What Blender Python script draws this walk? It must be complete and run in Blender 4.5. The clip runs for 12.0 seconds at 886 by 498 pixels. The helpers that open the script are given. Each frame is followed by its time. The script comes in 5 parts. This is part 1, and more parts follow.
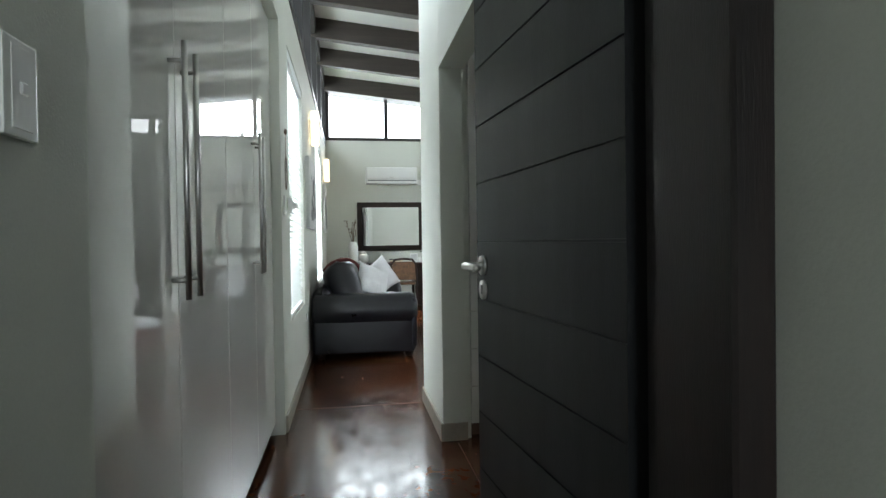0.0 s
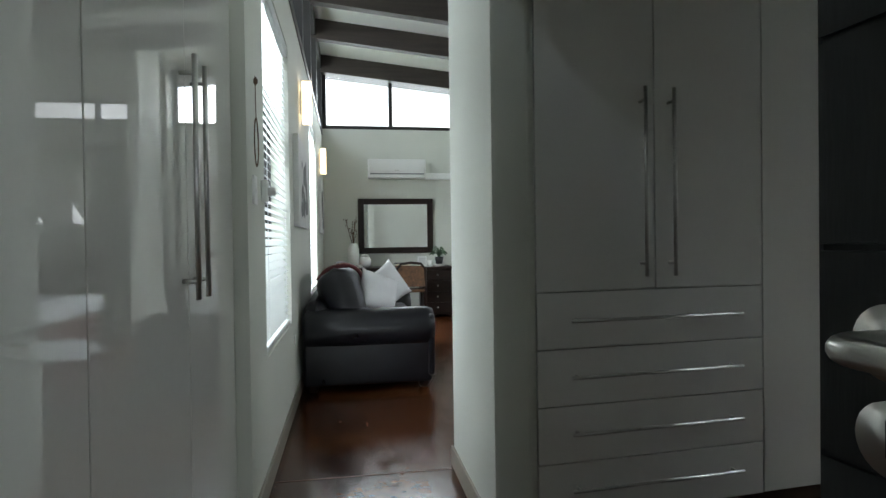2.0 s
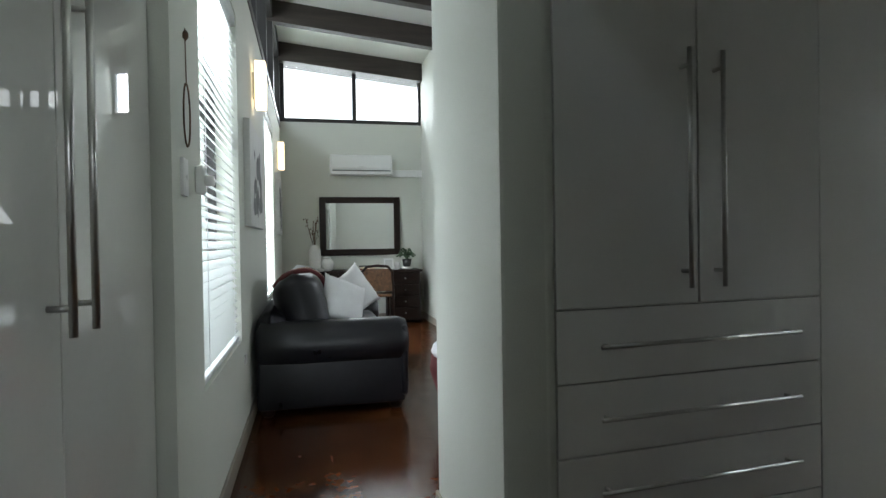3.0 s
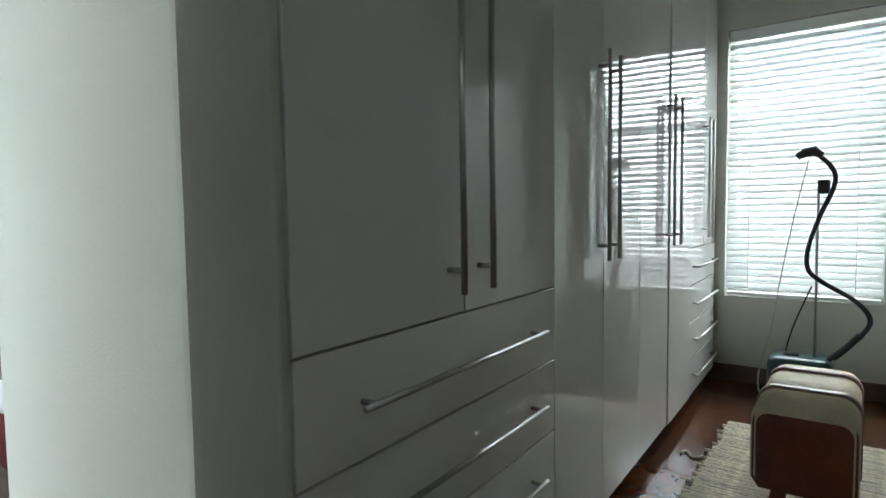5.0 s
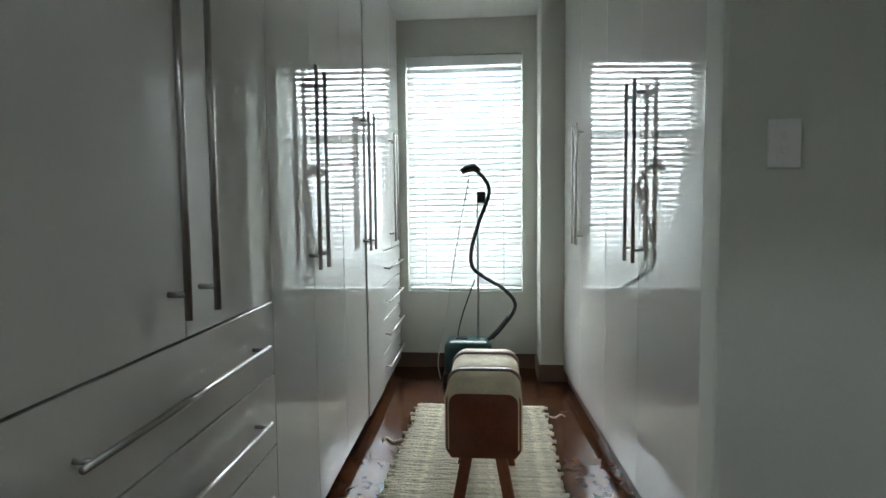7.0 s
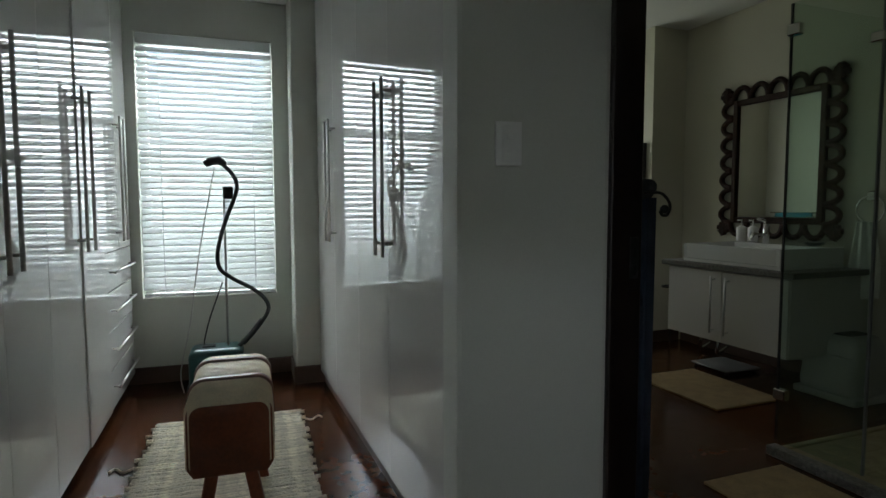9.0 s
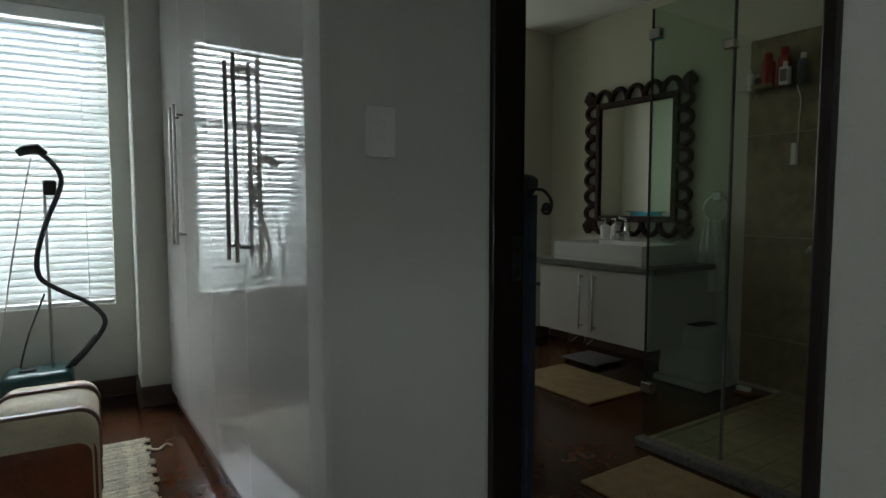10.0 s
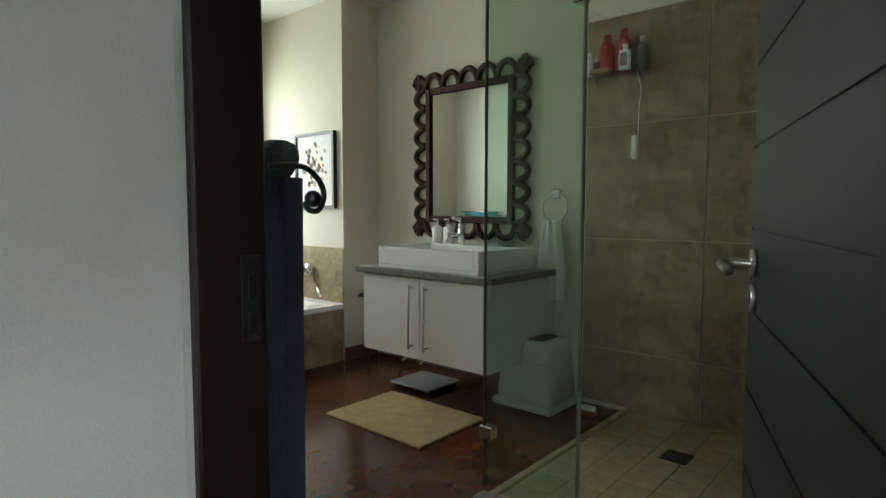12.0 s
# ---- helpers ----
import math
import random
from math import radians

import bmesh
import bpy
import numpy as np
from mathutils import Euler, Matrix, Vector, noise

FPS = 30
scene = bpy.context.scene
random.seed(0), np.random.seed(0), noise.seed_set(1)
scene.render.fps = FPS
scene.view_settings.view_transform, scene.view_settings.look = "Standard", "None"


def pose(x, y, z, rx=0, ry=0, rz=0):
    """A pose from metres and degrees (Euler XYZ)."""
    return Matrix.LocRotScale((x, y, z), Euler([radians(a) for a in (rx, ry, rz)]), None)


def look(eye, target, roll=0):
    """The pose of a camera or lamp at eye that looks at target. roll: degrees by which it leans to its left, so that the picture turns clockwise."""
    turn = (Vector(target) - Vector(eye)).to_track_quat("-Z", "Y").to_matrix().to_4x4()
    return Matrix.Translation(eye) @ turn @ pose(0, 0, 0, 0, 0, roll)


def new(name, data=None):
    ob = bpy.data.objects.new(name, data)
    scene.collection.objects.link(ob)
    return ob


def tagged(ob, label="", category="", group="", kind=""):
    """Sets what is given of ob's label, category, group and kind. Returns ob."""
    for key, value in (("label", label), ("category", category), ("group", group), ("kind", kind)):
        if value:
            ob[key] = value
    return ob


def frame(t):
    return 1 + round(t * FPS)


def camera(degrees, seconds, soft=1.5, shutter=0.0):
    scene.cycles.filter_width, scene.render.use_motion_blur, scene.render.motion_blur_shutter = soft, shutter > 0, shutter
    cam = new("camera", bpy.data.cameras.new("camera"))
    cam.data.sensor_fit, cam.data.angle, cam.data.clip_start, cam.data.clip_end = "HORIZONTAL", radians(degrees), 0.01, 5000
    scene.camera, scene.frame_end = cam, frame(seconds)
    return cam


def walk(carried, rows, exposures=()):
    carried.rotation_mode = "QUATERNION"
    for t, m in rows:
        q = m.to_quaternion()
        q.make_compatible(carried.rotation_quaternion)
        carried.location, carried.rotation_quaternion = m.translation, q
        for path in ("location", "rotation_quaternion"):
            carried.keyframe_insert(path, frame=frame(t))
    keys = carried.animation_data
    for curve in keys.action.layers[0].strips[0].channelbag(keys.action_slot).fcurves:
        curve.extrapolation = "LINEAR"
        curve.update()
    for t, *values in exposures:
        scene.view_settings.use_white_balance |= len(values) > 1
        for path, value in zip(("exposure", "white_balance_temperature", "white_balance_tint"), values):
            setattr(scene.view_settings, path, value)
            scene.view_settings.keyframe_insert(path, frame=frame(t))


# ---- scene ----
cam = camera(75.0, 12.0)
PATH = [
    (0, (-0.042, -0.245, 1.126), (0.278, 1.729, 1.098), -0.8),
    (0.5, (-0.073, 0.066, 1.127), (0.243, 2.04, 1.1), -0.9),
    (1, (-0.094, 0.321, 1.132), (0.226, 2.295, 1.105), -0.8),
    (1.5, (-0.056, 0.641, 1.14), (0.263, 2.615, 1.117), -0.7),
    (2, (-0.048, 0.923, 1.131), (0.274, 2.896, 1.107), -0.8),
    (2.5, (-0.067, 1.187, 1.148), (0.292, 3.154, 1.12), -0.7),
    (2.7, (-0.062, 1.285, 1.139), (0.323, 3.247, 1.111), -0.8),
    (4.3, (0.035, 2.016, 1.157), (1.162, 3.667, 1.098), -1.1),
    (4.5, (0.048, 2.059, 1.169), (1.319, 3.6, 1.073), -1.0),
    (5, (0.099, 2.233, 1.163), (1.652, 3.487, 1.037), -0.8),
    (5.5, (0.101, 2.289, 1.182), (1.843, 3.261, 1.047), -0.8),
    (6, (0.077, 2.303, 1.192), (1.951, 2.99, 1.055), -0.8),
    (6.5, (0.059, 2.316, 1.197), (1.997, 2.79, 1.06), -0.7),
    (7, (0.038, 2.309, 1.201), (2.013, 2.594, 1.063), -0.6),
    (7.2, (0.037, 2.323, 1.193), (2.024, 2.503, 1.061), -0.4),
    (8.8, (0.052, 2.298, 1.177), (1.998, 1.858, 1.04), 0.0),
    (9, (0.091, 2.276, 1.18), (2.014, 1.746, 1.038), -0.1),
    (9.5, (0.162, 2.247, 1.177), (2.009, 1.494, 1.032), -0.0),
    (10, (0.268, 2.205, 1.174), (2.031, 1.271, 1.03), -0.0),
    (10.5, (0.38, 2.141, 1.181), (2.043, 1.039, 1.042), 0.0),
    (11, (0.508, 2.017, 1.172), (2.064, 0.77, 1.029), 0.1),
    (11.5, (0.646, 1.819, 1.178), (2.138, 0.494, 1.034), -0.0),
    (12, (0.784, 1.659, 1.161), (2.229, 0.284, 1.02), 0.1),
]
walk(cam, [(t, look(eye, target, roll)) for t, eye, target, roll in PATH], [(0, 1.15), (0.8, 0.9), (1.5, 0.72), (2.7, 0.55), (4.5, 0.6), (5.0, 1.05), (5.5, 1.3), (6.5, 1.6), (7.2, 1.2), (8.8, 0.52), (9.5, 0.55), (10.5, 0.98), (11.0, 1.4), (11.5, 1.95), (12.0, 2.55)])


# ---- light ----
world = bpy.data.worlds.new("sky")
scene.world = world
world.use_nodes = True
wn = world.node_tree
sky = wn.nodes.new("ShaderNodeTexSky")
sky.sky_type, sky.sun_disc = "NISHITA", False
sky.air_density, sky.dust_density, sky.ozone_density = 1.0, 6.0, 0.5
sky.sun_elevation, sky.sun_rotation = radians(68), radians(5)
wn.links.new(sky.outputs[0], wn.nodes["Background"].inputs[0])
wn.nodes["Background"].inputs[1].default_value = 0.15
sun = new("sun", bpy.data.lights.new("sun", "SUN"))
sun.data.energy, sun.data.angle, sun.data.color = 3.0, radians(0.5), (1, 0.95, 0.88)
sun.matrix_basis = look((0, 0, 20), (-20 * math.sin(radians(5)) * 0.404, -20 * math.cos(radians(5)) * 0.404, 0))


def window_light(name, place, target, w, h, watts, color=(0.85, 0.94, 1.0)):
    lamp = new(name, bpy.data.lights.new(name, "AREA"))
    lamp.data.shape, lamp.data.size, lamp.data.size_y = "RECTANGLE", w, h
    lamp.data.energy, lamp.data.color = watts, color
    lamp.matrix_basis = look(place, target)


# ---- materials ----
def mat(name, color, rough=0.6, metal=0.0, var=0.06, scale=3.0, bump=0.0, bump_scale=60.0, coat=0.0, color2=None, stretch=(1, 1, 1), spec=0.5, rvar=0.0, island=0.0):
    m = bpy.data.materials.new(name)
    m.use_nodes = True
    nt = m.node_tree
    b = nt.nodes["Principled BSDF"]
    b.inputs["Roughness"].default_value, b.inputs["Metallic"].default_value = rough, metal
    b.inputs["Coat Weight"].default_value, b.inputs["Coat Roughness"].default_value = coat, 0.04
    b.inputs["Specular IOR Level"].default_value = spec
    co = nt.nodes.new("ShaderNodeTexCoord")
    mp = nt.nodes.new("ShaderNodeMapping")
    mp.inputs["Scale"].default_value = stretch
    nt.links.new(co.outputs["Object"], mp.inputs["Vector"])
    big, fine = nt.nodes.new("ShaderNodeTexNoise"), nt.nodes.new("ShaderNodeTexNoise")
    big.inputs["Scale"].default_value, big.inputs["Detail"].default_value = scale, 5
    fine.inputs["Scale"].default_value, fine.inputs["Detail"].default_value = bump_scale, 3
    for n in (big, fine):
        nt.links.new(mp.outputs[0], n.inputs["Vector"])
    add = nt.nodes.new("ShaderNodeMath")
    add.operation = "MULTIPLY_ADD"
    add.inputs[1].default_value, add.inputs[2].default_value = 0.35, 0.0
    nt.links.new(fine.outputs[0], add.inputs[0])
    mixv = nt.nodes.new("ShaderNodeMath")
    mixv.operation = "MULTIPLY_ADD"
    mixv.inputs[1].default_value = 0.65
    nt.links.new(big.outputs[0], mixv.inputs[0])
    nt.links.new(add.outputs[0], mixv.inputs[2])
    ramp = nt.nodes.new("ShaderNodeValToRGB")
    lo = tuple(max(0, c * (1 - 2 * var)) for c in color)
    hi = color2 or tuple(min(1, c * (1 + 2 * var)) for c in color)
    ramp.color_ramp.elements[0].position, ramp.color_ramp.elements[1].position = 0.32, 0.68
    ramp.color_ramp.elements[0].color, ramp.color_ramp.elements[1].color = (*(color if color2 else lo), 1), (*hi, 1)
    nt.links.new(mixv.outputs[0], ramp.inputs[0])
    out = ramp.outputs[0]
    if island:
        info, hsv = nt.nodes.new("ShaderNodeObjectInfo"), nt.nodes.new("ShaderNodeHueSaturation")
        rng = nt.nodes.new("ShaderNodeMapRange")
        rng.inputs["To Min"].default_value, rng.inputs["To Max"].default_value = 1 - island, 1 + island
        nt.links.new(info.outputs["Random"], rng.inputs["Value"])
        nt.links.new(rng.outputs[0], hsv.inputs["Value"])
        nt.links.new(out, hsv.inputs["Color"])
        out = hsv.outputs[0]
    nt.links.new(out, b.inputs["Base Color"])
    if rvar:
        r = nt.nodes.new("ShaderNodeMapRange")
        r.inputs["From Min"].default_value, r.inputs["From Max"].default_value = 0.3, 0.7
        r.inputs["To Min"].default_value, r.inputs["To Max"].default_value = max(0.02, rough - rvar), rough + rvar
        nt.links.new(big.outputs[0], r.inputs["Value"])
        nt.links.new(r.outputs[0], b.inputs["Roughness"])
    if bump:
        bp = nt.nodes.new("ShaderNodeBump")
        bp.inputs["Strength"].default_value, bp.inputs["Distance"].default_value = bump, 0.01
        nt.links.new(fine.outputs[0], bp.inputs["Height"])
        nt.links.new(bp.outputs[0], b.inputs["Normal"])
    return m


def glass(name, tint, alpha_rough=0.0):
    """Thin clear pane: mostly see-through, tinted, with a mirror sheen at grazing angles."""
    m = bpy.data.materials.new(name)
    m.use_nodes = True
    nt = m.node_tree
    nt.nodes.remove(nt.nodes["Principled BSDF"])
    tr, gl, lw, pw, mx = (nt.nodes.new(k) for k in ("ShaderNodeBsdfTransparent", "ShaderNodeBsdfGlossy", "ShaderNodeLayerWeight", "ShaderNodeMath", "ShaderNodeMixShader"))
    tr.inputs[0].default_value = (*tint, 1)
    gl.inputs["Roughness"].default_value = alpha_rough
    lw.inputs[0].default_value = 0.5
    pw.operation = "POWER"
    pw.inputs[1].default_value = 4.0
    sc = nt.nodes.new("ShaderNodeMath")
    sc.operation = "MULTIPLY_ADD"
    sc.inputs[1].default_value, sc.inputs[2].default_value = 0.6, 0.03
    nt.links.new(lw.outputs["Facing"], pw.inputs[0])
    nt.links.new(pw.outputs[0], sc.inputs[0])
    nt.links.new(sc.outputs[0], mx.inputs[0])
    nt.links.new(tr.outputs[0], mx.inputs[1])
    nt.links.new(gl.outputs[0], mx.inputs[2])
    nt.links.new(mx.outputs[0], nt.nodes["Material Output"].inputs[0])
    return m


def glow(name, color, strength):
    m = bpy.data.materials.new(name)
    m.use_nodes = True
    b = m.node_tree.nodes["Principled BSDF"]
    b.inputs["Base Color"].default_value = (*color, 1)
    b.inputs["Emission Color"].default_value, b.inputs["Emission Strength"].default_value = (*color, 1), strength
    return m


def lets_light_through(m, share):
    nt = m.node_tree
    tl, mx = nt.nodes.new("ShaderNodeBsdfTranslucent"), nt.nodes.new("ShaderNodeMixShader")
    tl.inputs[0].default_value, mx.inputs[0].default_value = (0.86, 0.88, 0.87, 1), share
    nt.links.new(nt.nodes["Principled BSDF"].outputs[0], mx.inputs[1])
    nt.links.new(tl.outputs[0], mx.inputs[2])
    nt.links.new(mx.outputs[0], nt.nodes["Material Output"].inputs[0])
    return m


WALL = mat("wall_paint_warm_white", (0.62, 0.63, 0.57), 0.75, var=0.025, scale=1.3, bump=0.08, bump_scale=180)
BATHWALL = mat("wall_paint_cream", (0.60, 0.58, 0.48), 0.75, var=0.03, scale=1.2, bump=0.08, bump_scale=180)
CEIL = mat("ceiling_white", (0.78, 0.78, 0.75), 0.8, var=0.02, scale=2, bump=0.05)
BASE = mat("skirting_taupe", (0.30, 0.27, 0.22), 0.5, var=0.06, scale=4)
PLINTH = mat("skirting_brown", (0.10, 0.065, 0.05), 0.4, var=0.08, scale=4)
FLOOR = mat("stained_concrete_floor", (0.024, 0.008, 0.005), 0.3, scale=2.2, color2=(0.11, 0.036, 0.011), bump=0.02, bump_scale=22, spec=0.28)


def scuff(m, low, high):
    """Trowel streaks and scuffs: the gloss changes in patches a hand wide."""
    nt = m.node_tree
    b = nt.nodes["Principled BSDF"]
    co, mp = nt.nodes.new("ShaderNodeTexCoord"), nt.nodes.new("ShaderNodeMapping")
    mp.inputs["Scale"].default_value, mp.inputs["Rotation"].default_value = (13, 5, 1), (0, 0, 0.5)
    n = nt.nodes.new("ShaderNodeTexNoise")
    n.inputs["Scale"].default_value, n.inputs["Detail"].default_value, n.inputs["Distortion"].default_value = 1.0, 5, 0.5
    rg = nt.nodes.new("ShaderNodeMapRange")
    rg.inputs["From Min"].default_value, rg.inputs["From Max"].default_value = 0.25, 0.75
    rg.inputs["To Min"].default_value, rg.inputs["To Max"].default_value = low, high
    nt.links.new(co.outputs["Object"], mp.inputs["Vector"])
    nt.links.new(mp.outputs[0], n.inputs["Vector"])
    nt.links.new(n.outputs[0], rg.inputs["Value"])
    nt.links.new(rg.outputs[0], b.inputs["Roughness"])


scuff(FLOOR, 0.09, 0.29)
GLOSS = mat("gloss_white_lacquer", (0.72, 0.71, 0.68), 0.012, var=0.01, spec=0.62)
SATIN = mat("satin_white_lacquer", (0.66, 0.64, 0.60), 0.3, var=0.02, scale=2)
STEEL = mat("brushed_steel", (0.52, 0.51, 0.49), 0.3, 1.0, var=0.04, scale=20, stretch=(1, 1, 0.1))
CHROME = mat("chrome", (0.75, 0.75, 0.75), 0.08, 1.0, var=0.01)
DARKWOOD = mat("charcoal_stained_door", (0.017, 0.018, 0.019), 0.42, var=0.2, scale=3, stretch=(6, 6, 0.6), bump=0.05, bump_scale=60, spec=0.35)
FRAMEWOOD = mat("black_brown_door_frame", (0.012, 0.006, 0.0045), 0.45, var=0.3, scale=4, stretch=(8, 8, 0.6), bump=0.1)
BEAM = mat("dark_stained_beam", (0.045, 0.035, 0.03), 0.6, var=0.2, scale=4, stretch=(0.4, 6, 6), bump=0.2)
WINFRAME = mat("grey_white_window_frame", (0.45, 0.45, 0.43), 0.4, var=0.04)
ALU = mat("dark_bronze_window_frame", (0.02, 0.018, 0.017), 0.45, var=0.1)
LEATHER = mat("black_leather", (0.012, 0.012, 0.016), 0.33, var=0.2, scale=5, bump=0.07, bump_scale=240, rvar=0.06)
LINEN = mat("white_linen", (0.86, 0.86, 0.88), 0.9, var=0.03, scale=8, bump=0.3, bump_scale=120)
MAHOG = mat("dark_mahogany", (0.016, 0.0075, 0.0055), 0.42, var=0.3, scale=4, stretch=(0.5, 5, 5), spec=0.3)
RATTAN = mat("rattan", (0.095, 0.045, 0.02), 0.55, var=0.3, scale=30, bump=0.4, bump_scale=90)
CERAMIC = mat("white_ceramic", (0.78, 0.77, 0.74), 0.25, var=0.03, scale=5)
PORCELAIN = mat("white_porcelain", (0.82, 0.82, 0.80), 0.08, var=0.01, coat=0.5)
PLASTIC = mat("white_plastic", (0.80, 0.80, 0.78), 0.35, var=0.02)
MIRROR = mat("mirror_silver", (0.86, 0.88, 0.87), 0.01, 1.0, var=0.0)
CARVED = mat("carved_brown_wood", (0.035, 0.014, 0.008), 0.6, var=0.35, scale=14, bump=0.4, bump_scale=60, spec=0.25)
TILE = mat("olive_stone_tile", (0.13, 0.10, 0.055), 0.42, scale=7.5, color2=(0.36, 0.30, 0.18), bump=0.14, bump_scale=25, island=0.08)
FLOORTILE = mat("sand_stone_tile", (0.20, 0.165, 0.09), 0.45, scale=6, color2=(0.40, 0.34, 0.20), bump=0.1, bump_scale=25, island=0.07)
GROUT = mat("pale_grout", (0.50, 0.46, 0.35), 0.85, var=0.05)
STONE = mat("grey_granite_counter", (0.16, 0.155, 0.14), 0.3, var=0.3, scale=60, bump_scale=200)
JUTE = mat("jute_mat", (0.34, 0.24, 0.115), 0.95, var=0.12, scale=14, bump=0.9, bump_scale=110)
CREAM_HIDE = mat("cream_canvas", (0.82, 0.71, 0.52), 0.7, var=0.08, scale=8, bump=0.2, bump_scale=150)
TAN = mat("brown_saddle_leather", (0.20, 0.055, 0.022), 0.38, var=0.2, scale=6, bump=0.15, bump_scale=80)
BANDM = mat("mauve_brown_leather", (0.27, 0.15, 0.12), 0.35, var=0.12, scale=6)
RAGRUG = mat("rag_rug_cream", (0.78, 0.73, 0.60), 0.95, var=0.14, scale=22, stretch=(1, 1, 1), bump=0.8, bump_scale=90, island=0.18)
TEAL = mat("dark_teal_plastic", (0.012, 0.06, 0.055), 0.3, var=0.1)
BLACK = mat("black_plastic", (0.015, 0.015, 0.016), 0.4, var=0.1)
HOSE = mat("charcoal_hose", (0.03, 0.032, 0.036), 0.5, var=0.1)
NAVY = mat("navy_towel", (0.065, 0.09, 0.145), 0.95, var=0.2, scale=10, bump=0.6, bump_scale=200)
GREYROBE = mat("charcoal_terry", (0.075, 0.085, 0.09), 0.95, var=0.2, scale=10, bump=0.6, bump_scale=200)
TOWEL = mat("pale_towel", (0.82, 0.83, 0.78), 0.95, var=0.05, scale=10, bump=0.5, bump_scale=200)
BINM = mat("pale_grey_plastic", (0.58, 0.60, 0.56), 0.4, var=0.03)
IRON = mat("wrought_iron", (0.07, 0.07, 0.072), 0.38, 0.8, var=0.2, scale=20)
RED = mat("red_plastic", (0.42, 0.012, 0.015), 0.25, var=0.08)
LEAF = mat("leaf_green", (0.035, 0.07, 0.03), 0.5, var=0.25, scale=30)
TWIG = mat("dry_twig", (0.10, 0.055, 0.03), 0.8, var=0.3, scale=30)
PRINT_D = mat("print_charcoal", (0.035, 0.035, 0.035), 0.7, var=0.5, scale=9, color2=(0.25, 0.25, 0.25))
PRINT_L = mat("print_paper", (0.62, 0.62, 0.60), 0.7, var=0.05, scale=6)
BURG = mat("burgundy_cloth", (0.12, 0.025, 0.025), 0.85, var=0.15, scale=10, bump=0.3)
BLUEC = mat("aqua_cloth", (0.05, 0.28, 0.36), 0.85, var=0.08)
SCALEM = mat("frosted_grey_scale", (0.15, 0.165, 0.165), 0.3, var=0.05)
PANE = glass("window_glass", (0.97, 0.98, 0.98))
SHOWER = glass("clear_shower_glass", (0.965, 0.985, 0.97))
SHOWER_GREEN = glass("green_shower_glass", (0.84, 0.93, 0.88))
SLAT = lets_light_through(mat("blind_slat_white", (0.76, 0.78, 0.77), 0.45, var=0.01), 0.10)
SHEER = lets_light_through(mat("sheer_curtain", (0.72, 0.71, 0.68), 0.9, var=0.04), 0.8)
SHADE = glow("lit_sconce_glass", (1.0, 0.80, 0.52), 1.6)
GRASS = mat("lawn", (0.06, 0.09, 0.03), 0.95, var=0.3, scale=2)

# ---- building helpers ----


def turn_about(x, y, degrees):
    return Matrix.Translation((x, y, 0)) @ Matrix.Rotation(radians(degrees), 4, "Z") @ Matrix.Translation((-x, -y, 0))


DRESS = turn_about(0.65, 2.985, 2.8)
ROW_N = Matrix.Translation((0, -0.02, 0)) @ turn_about(0.65, 2.985, 4.5)
ROW_S = Matrix.Translation((0, -0.028, 0)) @ turn_about(1.6, 1.828, 6.0)
BATH = turn_about(1.55, 1.3, 5.5)
ROOM = Matrix.Identity(4)
BASES = {}


def boxes(*spans, bevel=0.0, seg=1):
    bm = bmesh.new()
    for x0, x1, y0, y1, z0, z1 in spans:
        vs = bmesh.ops.create_cube(bm, size=1)["verts"]
        for v in vs:
            v.co = ((x0 + x1) / 2 + v.co.x * (x1 - x0), (y0 + y1) / 2 + v.co.y * (y1 - y0), (z0 + z1) / 2 + v.co.z * (z1 - z0))
    if bevel:
        bmesh.ops.bevel(bm, geom=bm.edges[:], offset=bevel, segments=seg, profile=0.7, affect="EDGES")
    return bm


def tube(points, radius, sides=10, closed=False, radii=None):
    bm = bmesh.new()
    pts = [Vector(p) for p in points]
    rings, up = [], None
    for i, p in enumerate(pts):
        a = pts[i - 1] if (i or closed) else p
        b = pts[(i + 1) % len(pts)] if (i < len(pts) - 1 or closed) else p
        d = (b - a).normalized()
        if up is None:
            up = d.orthogonal().normalized()
        up = (up - d * up.dot(d)).normalized()
        side = d.cross(up)
        r = radii[i] if radii else radius
        rings.append([bm.verts.new(p + r * (math.cos(k * math.tau / sides) * up + math.sin(k * math.tau / sides) * side)) for k in range(sides)])
    n = len(rings)
    for i in range(n if closed else n - 1):
        r0, r1 = rings[i], rings[(i + 1) % n]
        for k in range(sides):
            bm.faces.new((r0[k], r0[(k + 1) % sides], r1[(k + 1) % sides], r1[k]))
    if not closed:
        bm.faces.new(rings[0][::-1])
        bm.faces.new(rings[-1])
    for f in bm.faces:
        f.smooth = True
    return bm


def lathe(cx, cy, profile, sides=24):
    return tube([(cx, cy, z) for r, z in profile], 1, sides, radii=[r for r, z in profile])


def smooth_curve(points, n=8):
    """Points along a Catmull-Rom curve."""
    p = [Vector(points[0])] + [Vector(q) for q in points] + [Vector(points[-1])]
    out = []
    for i in range(1, len(p) - 2):
        for k in range(n):
            t = k / n
            out.append(0.5 * (2 * p[i] + (p[i + 1] - p[i - 1]) * t + (2 * p[i - 1] - 5 * p[i] + 4 * p[i + 1] - p[i + 2]) * t * t + (3 * p[i] - p[i - 1] - 3 * p[i + 1] + p[i + 2]) * t ** 3))
    return out + [p[-2]]


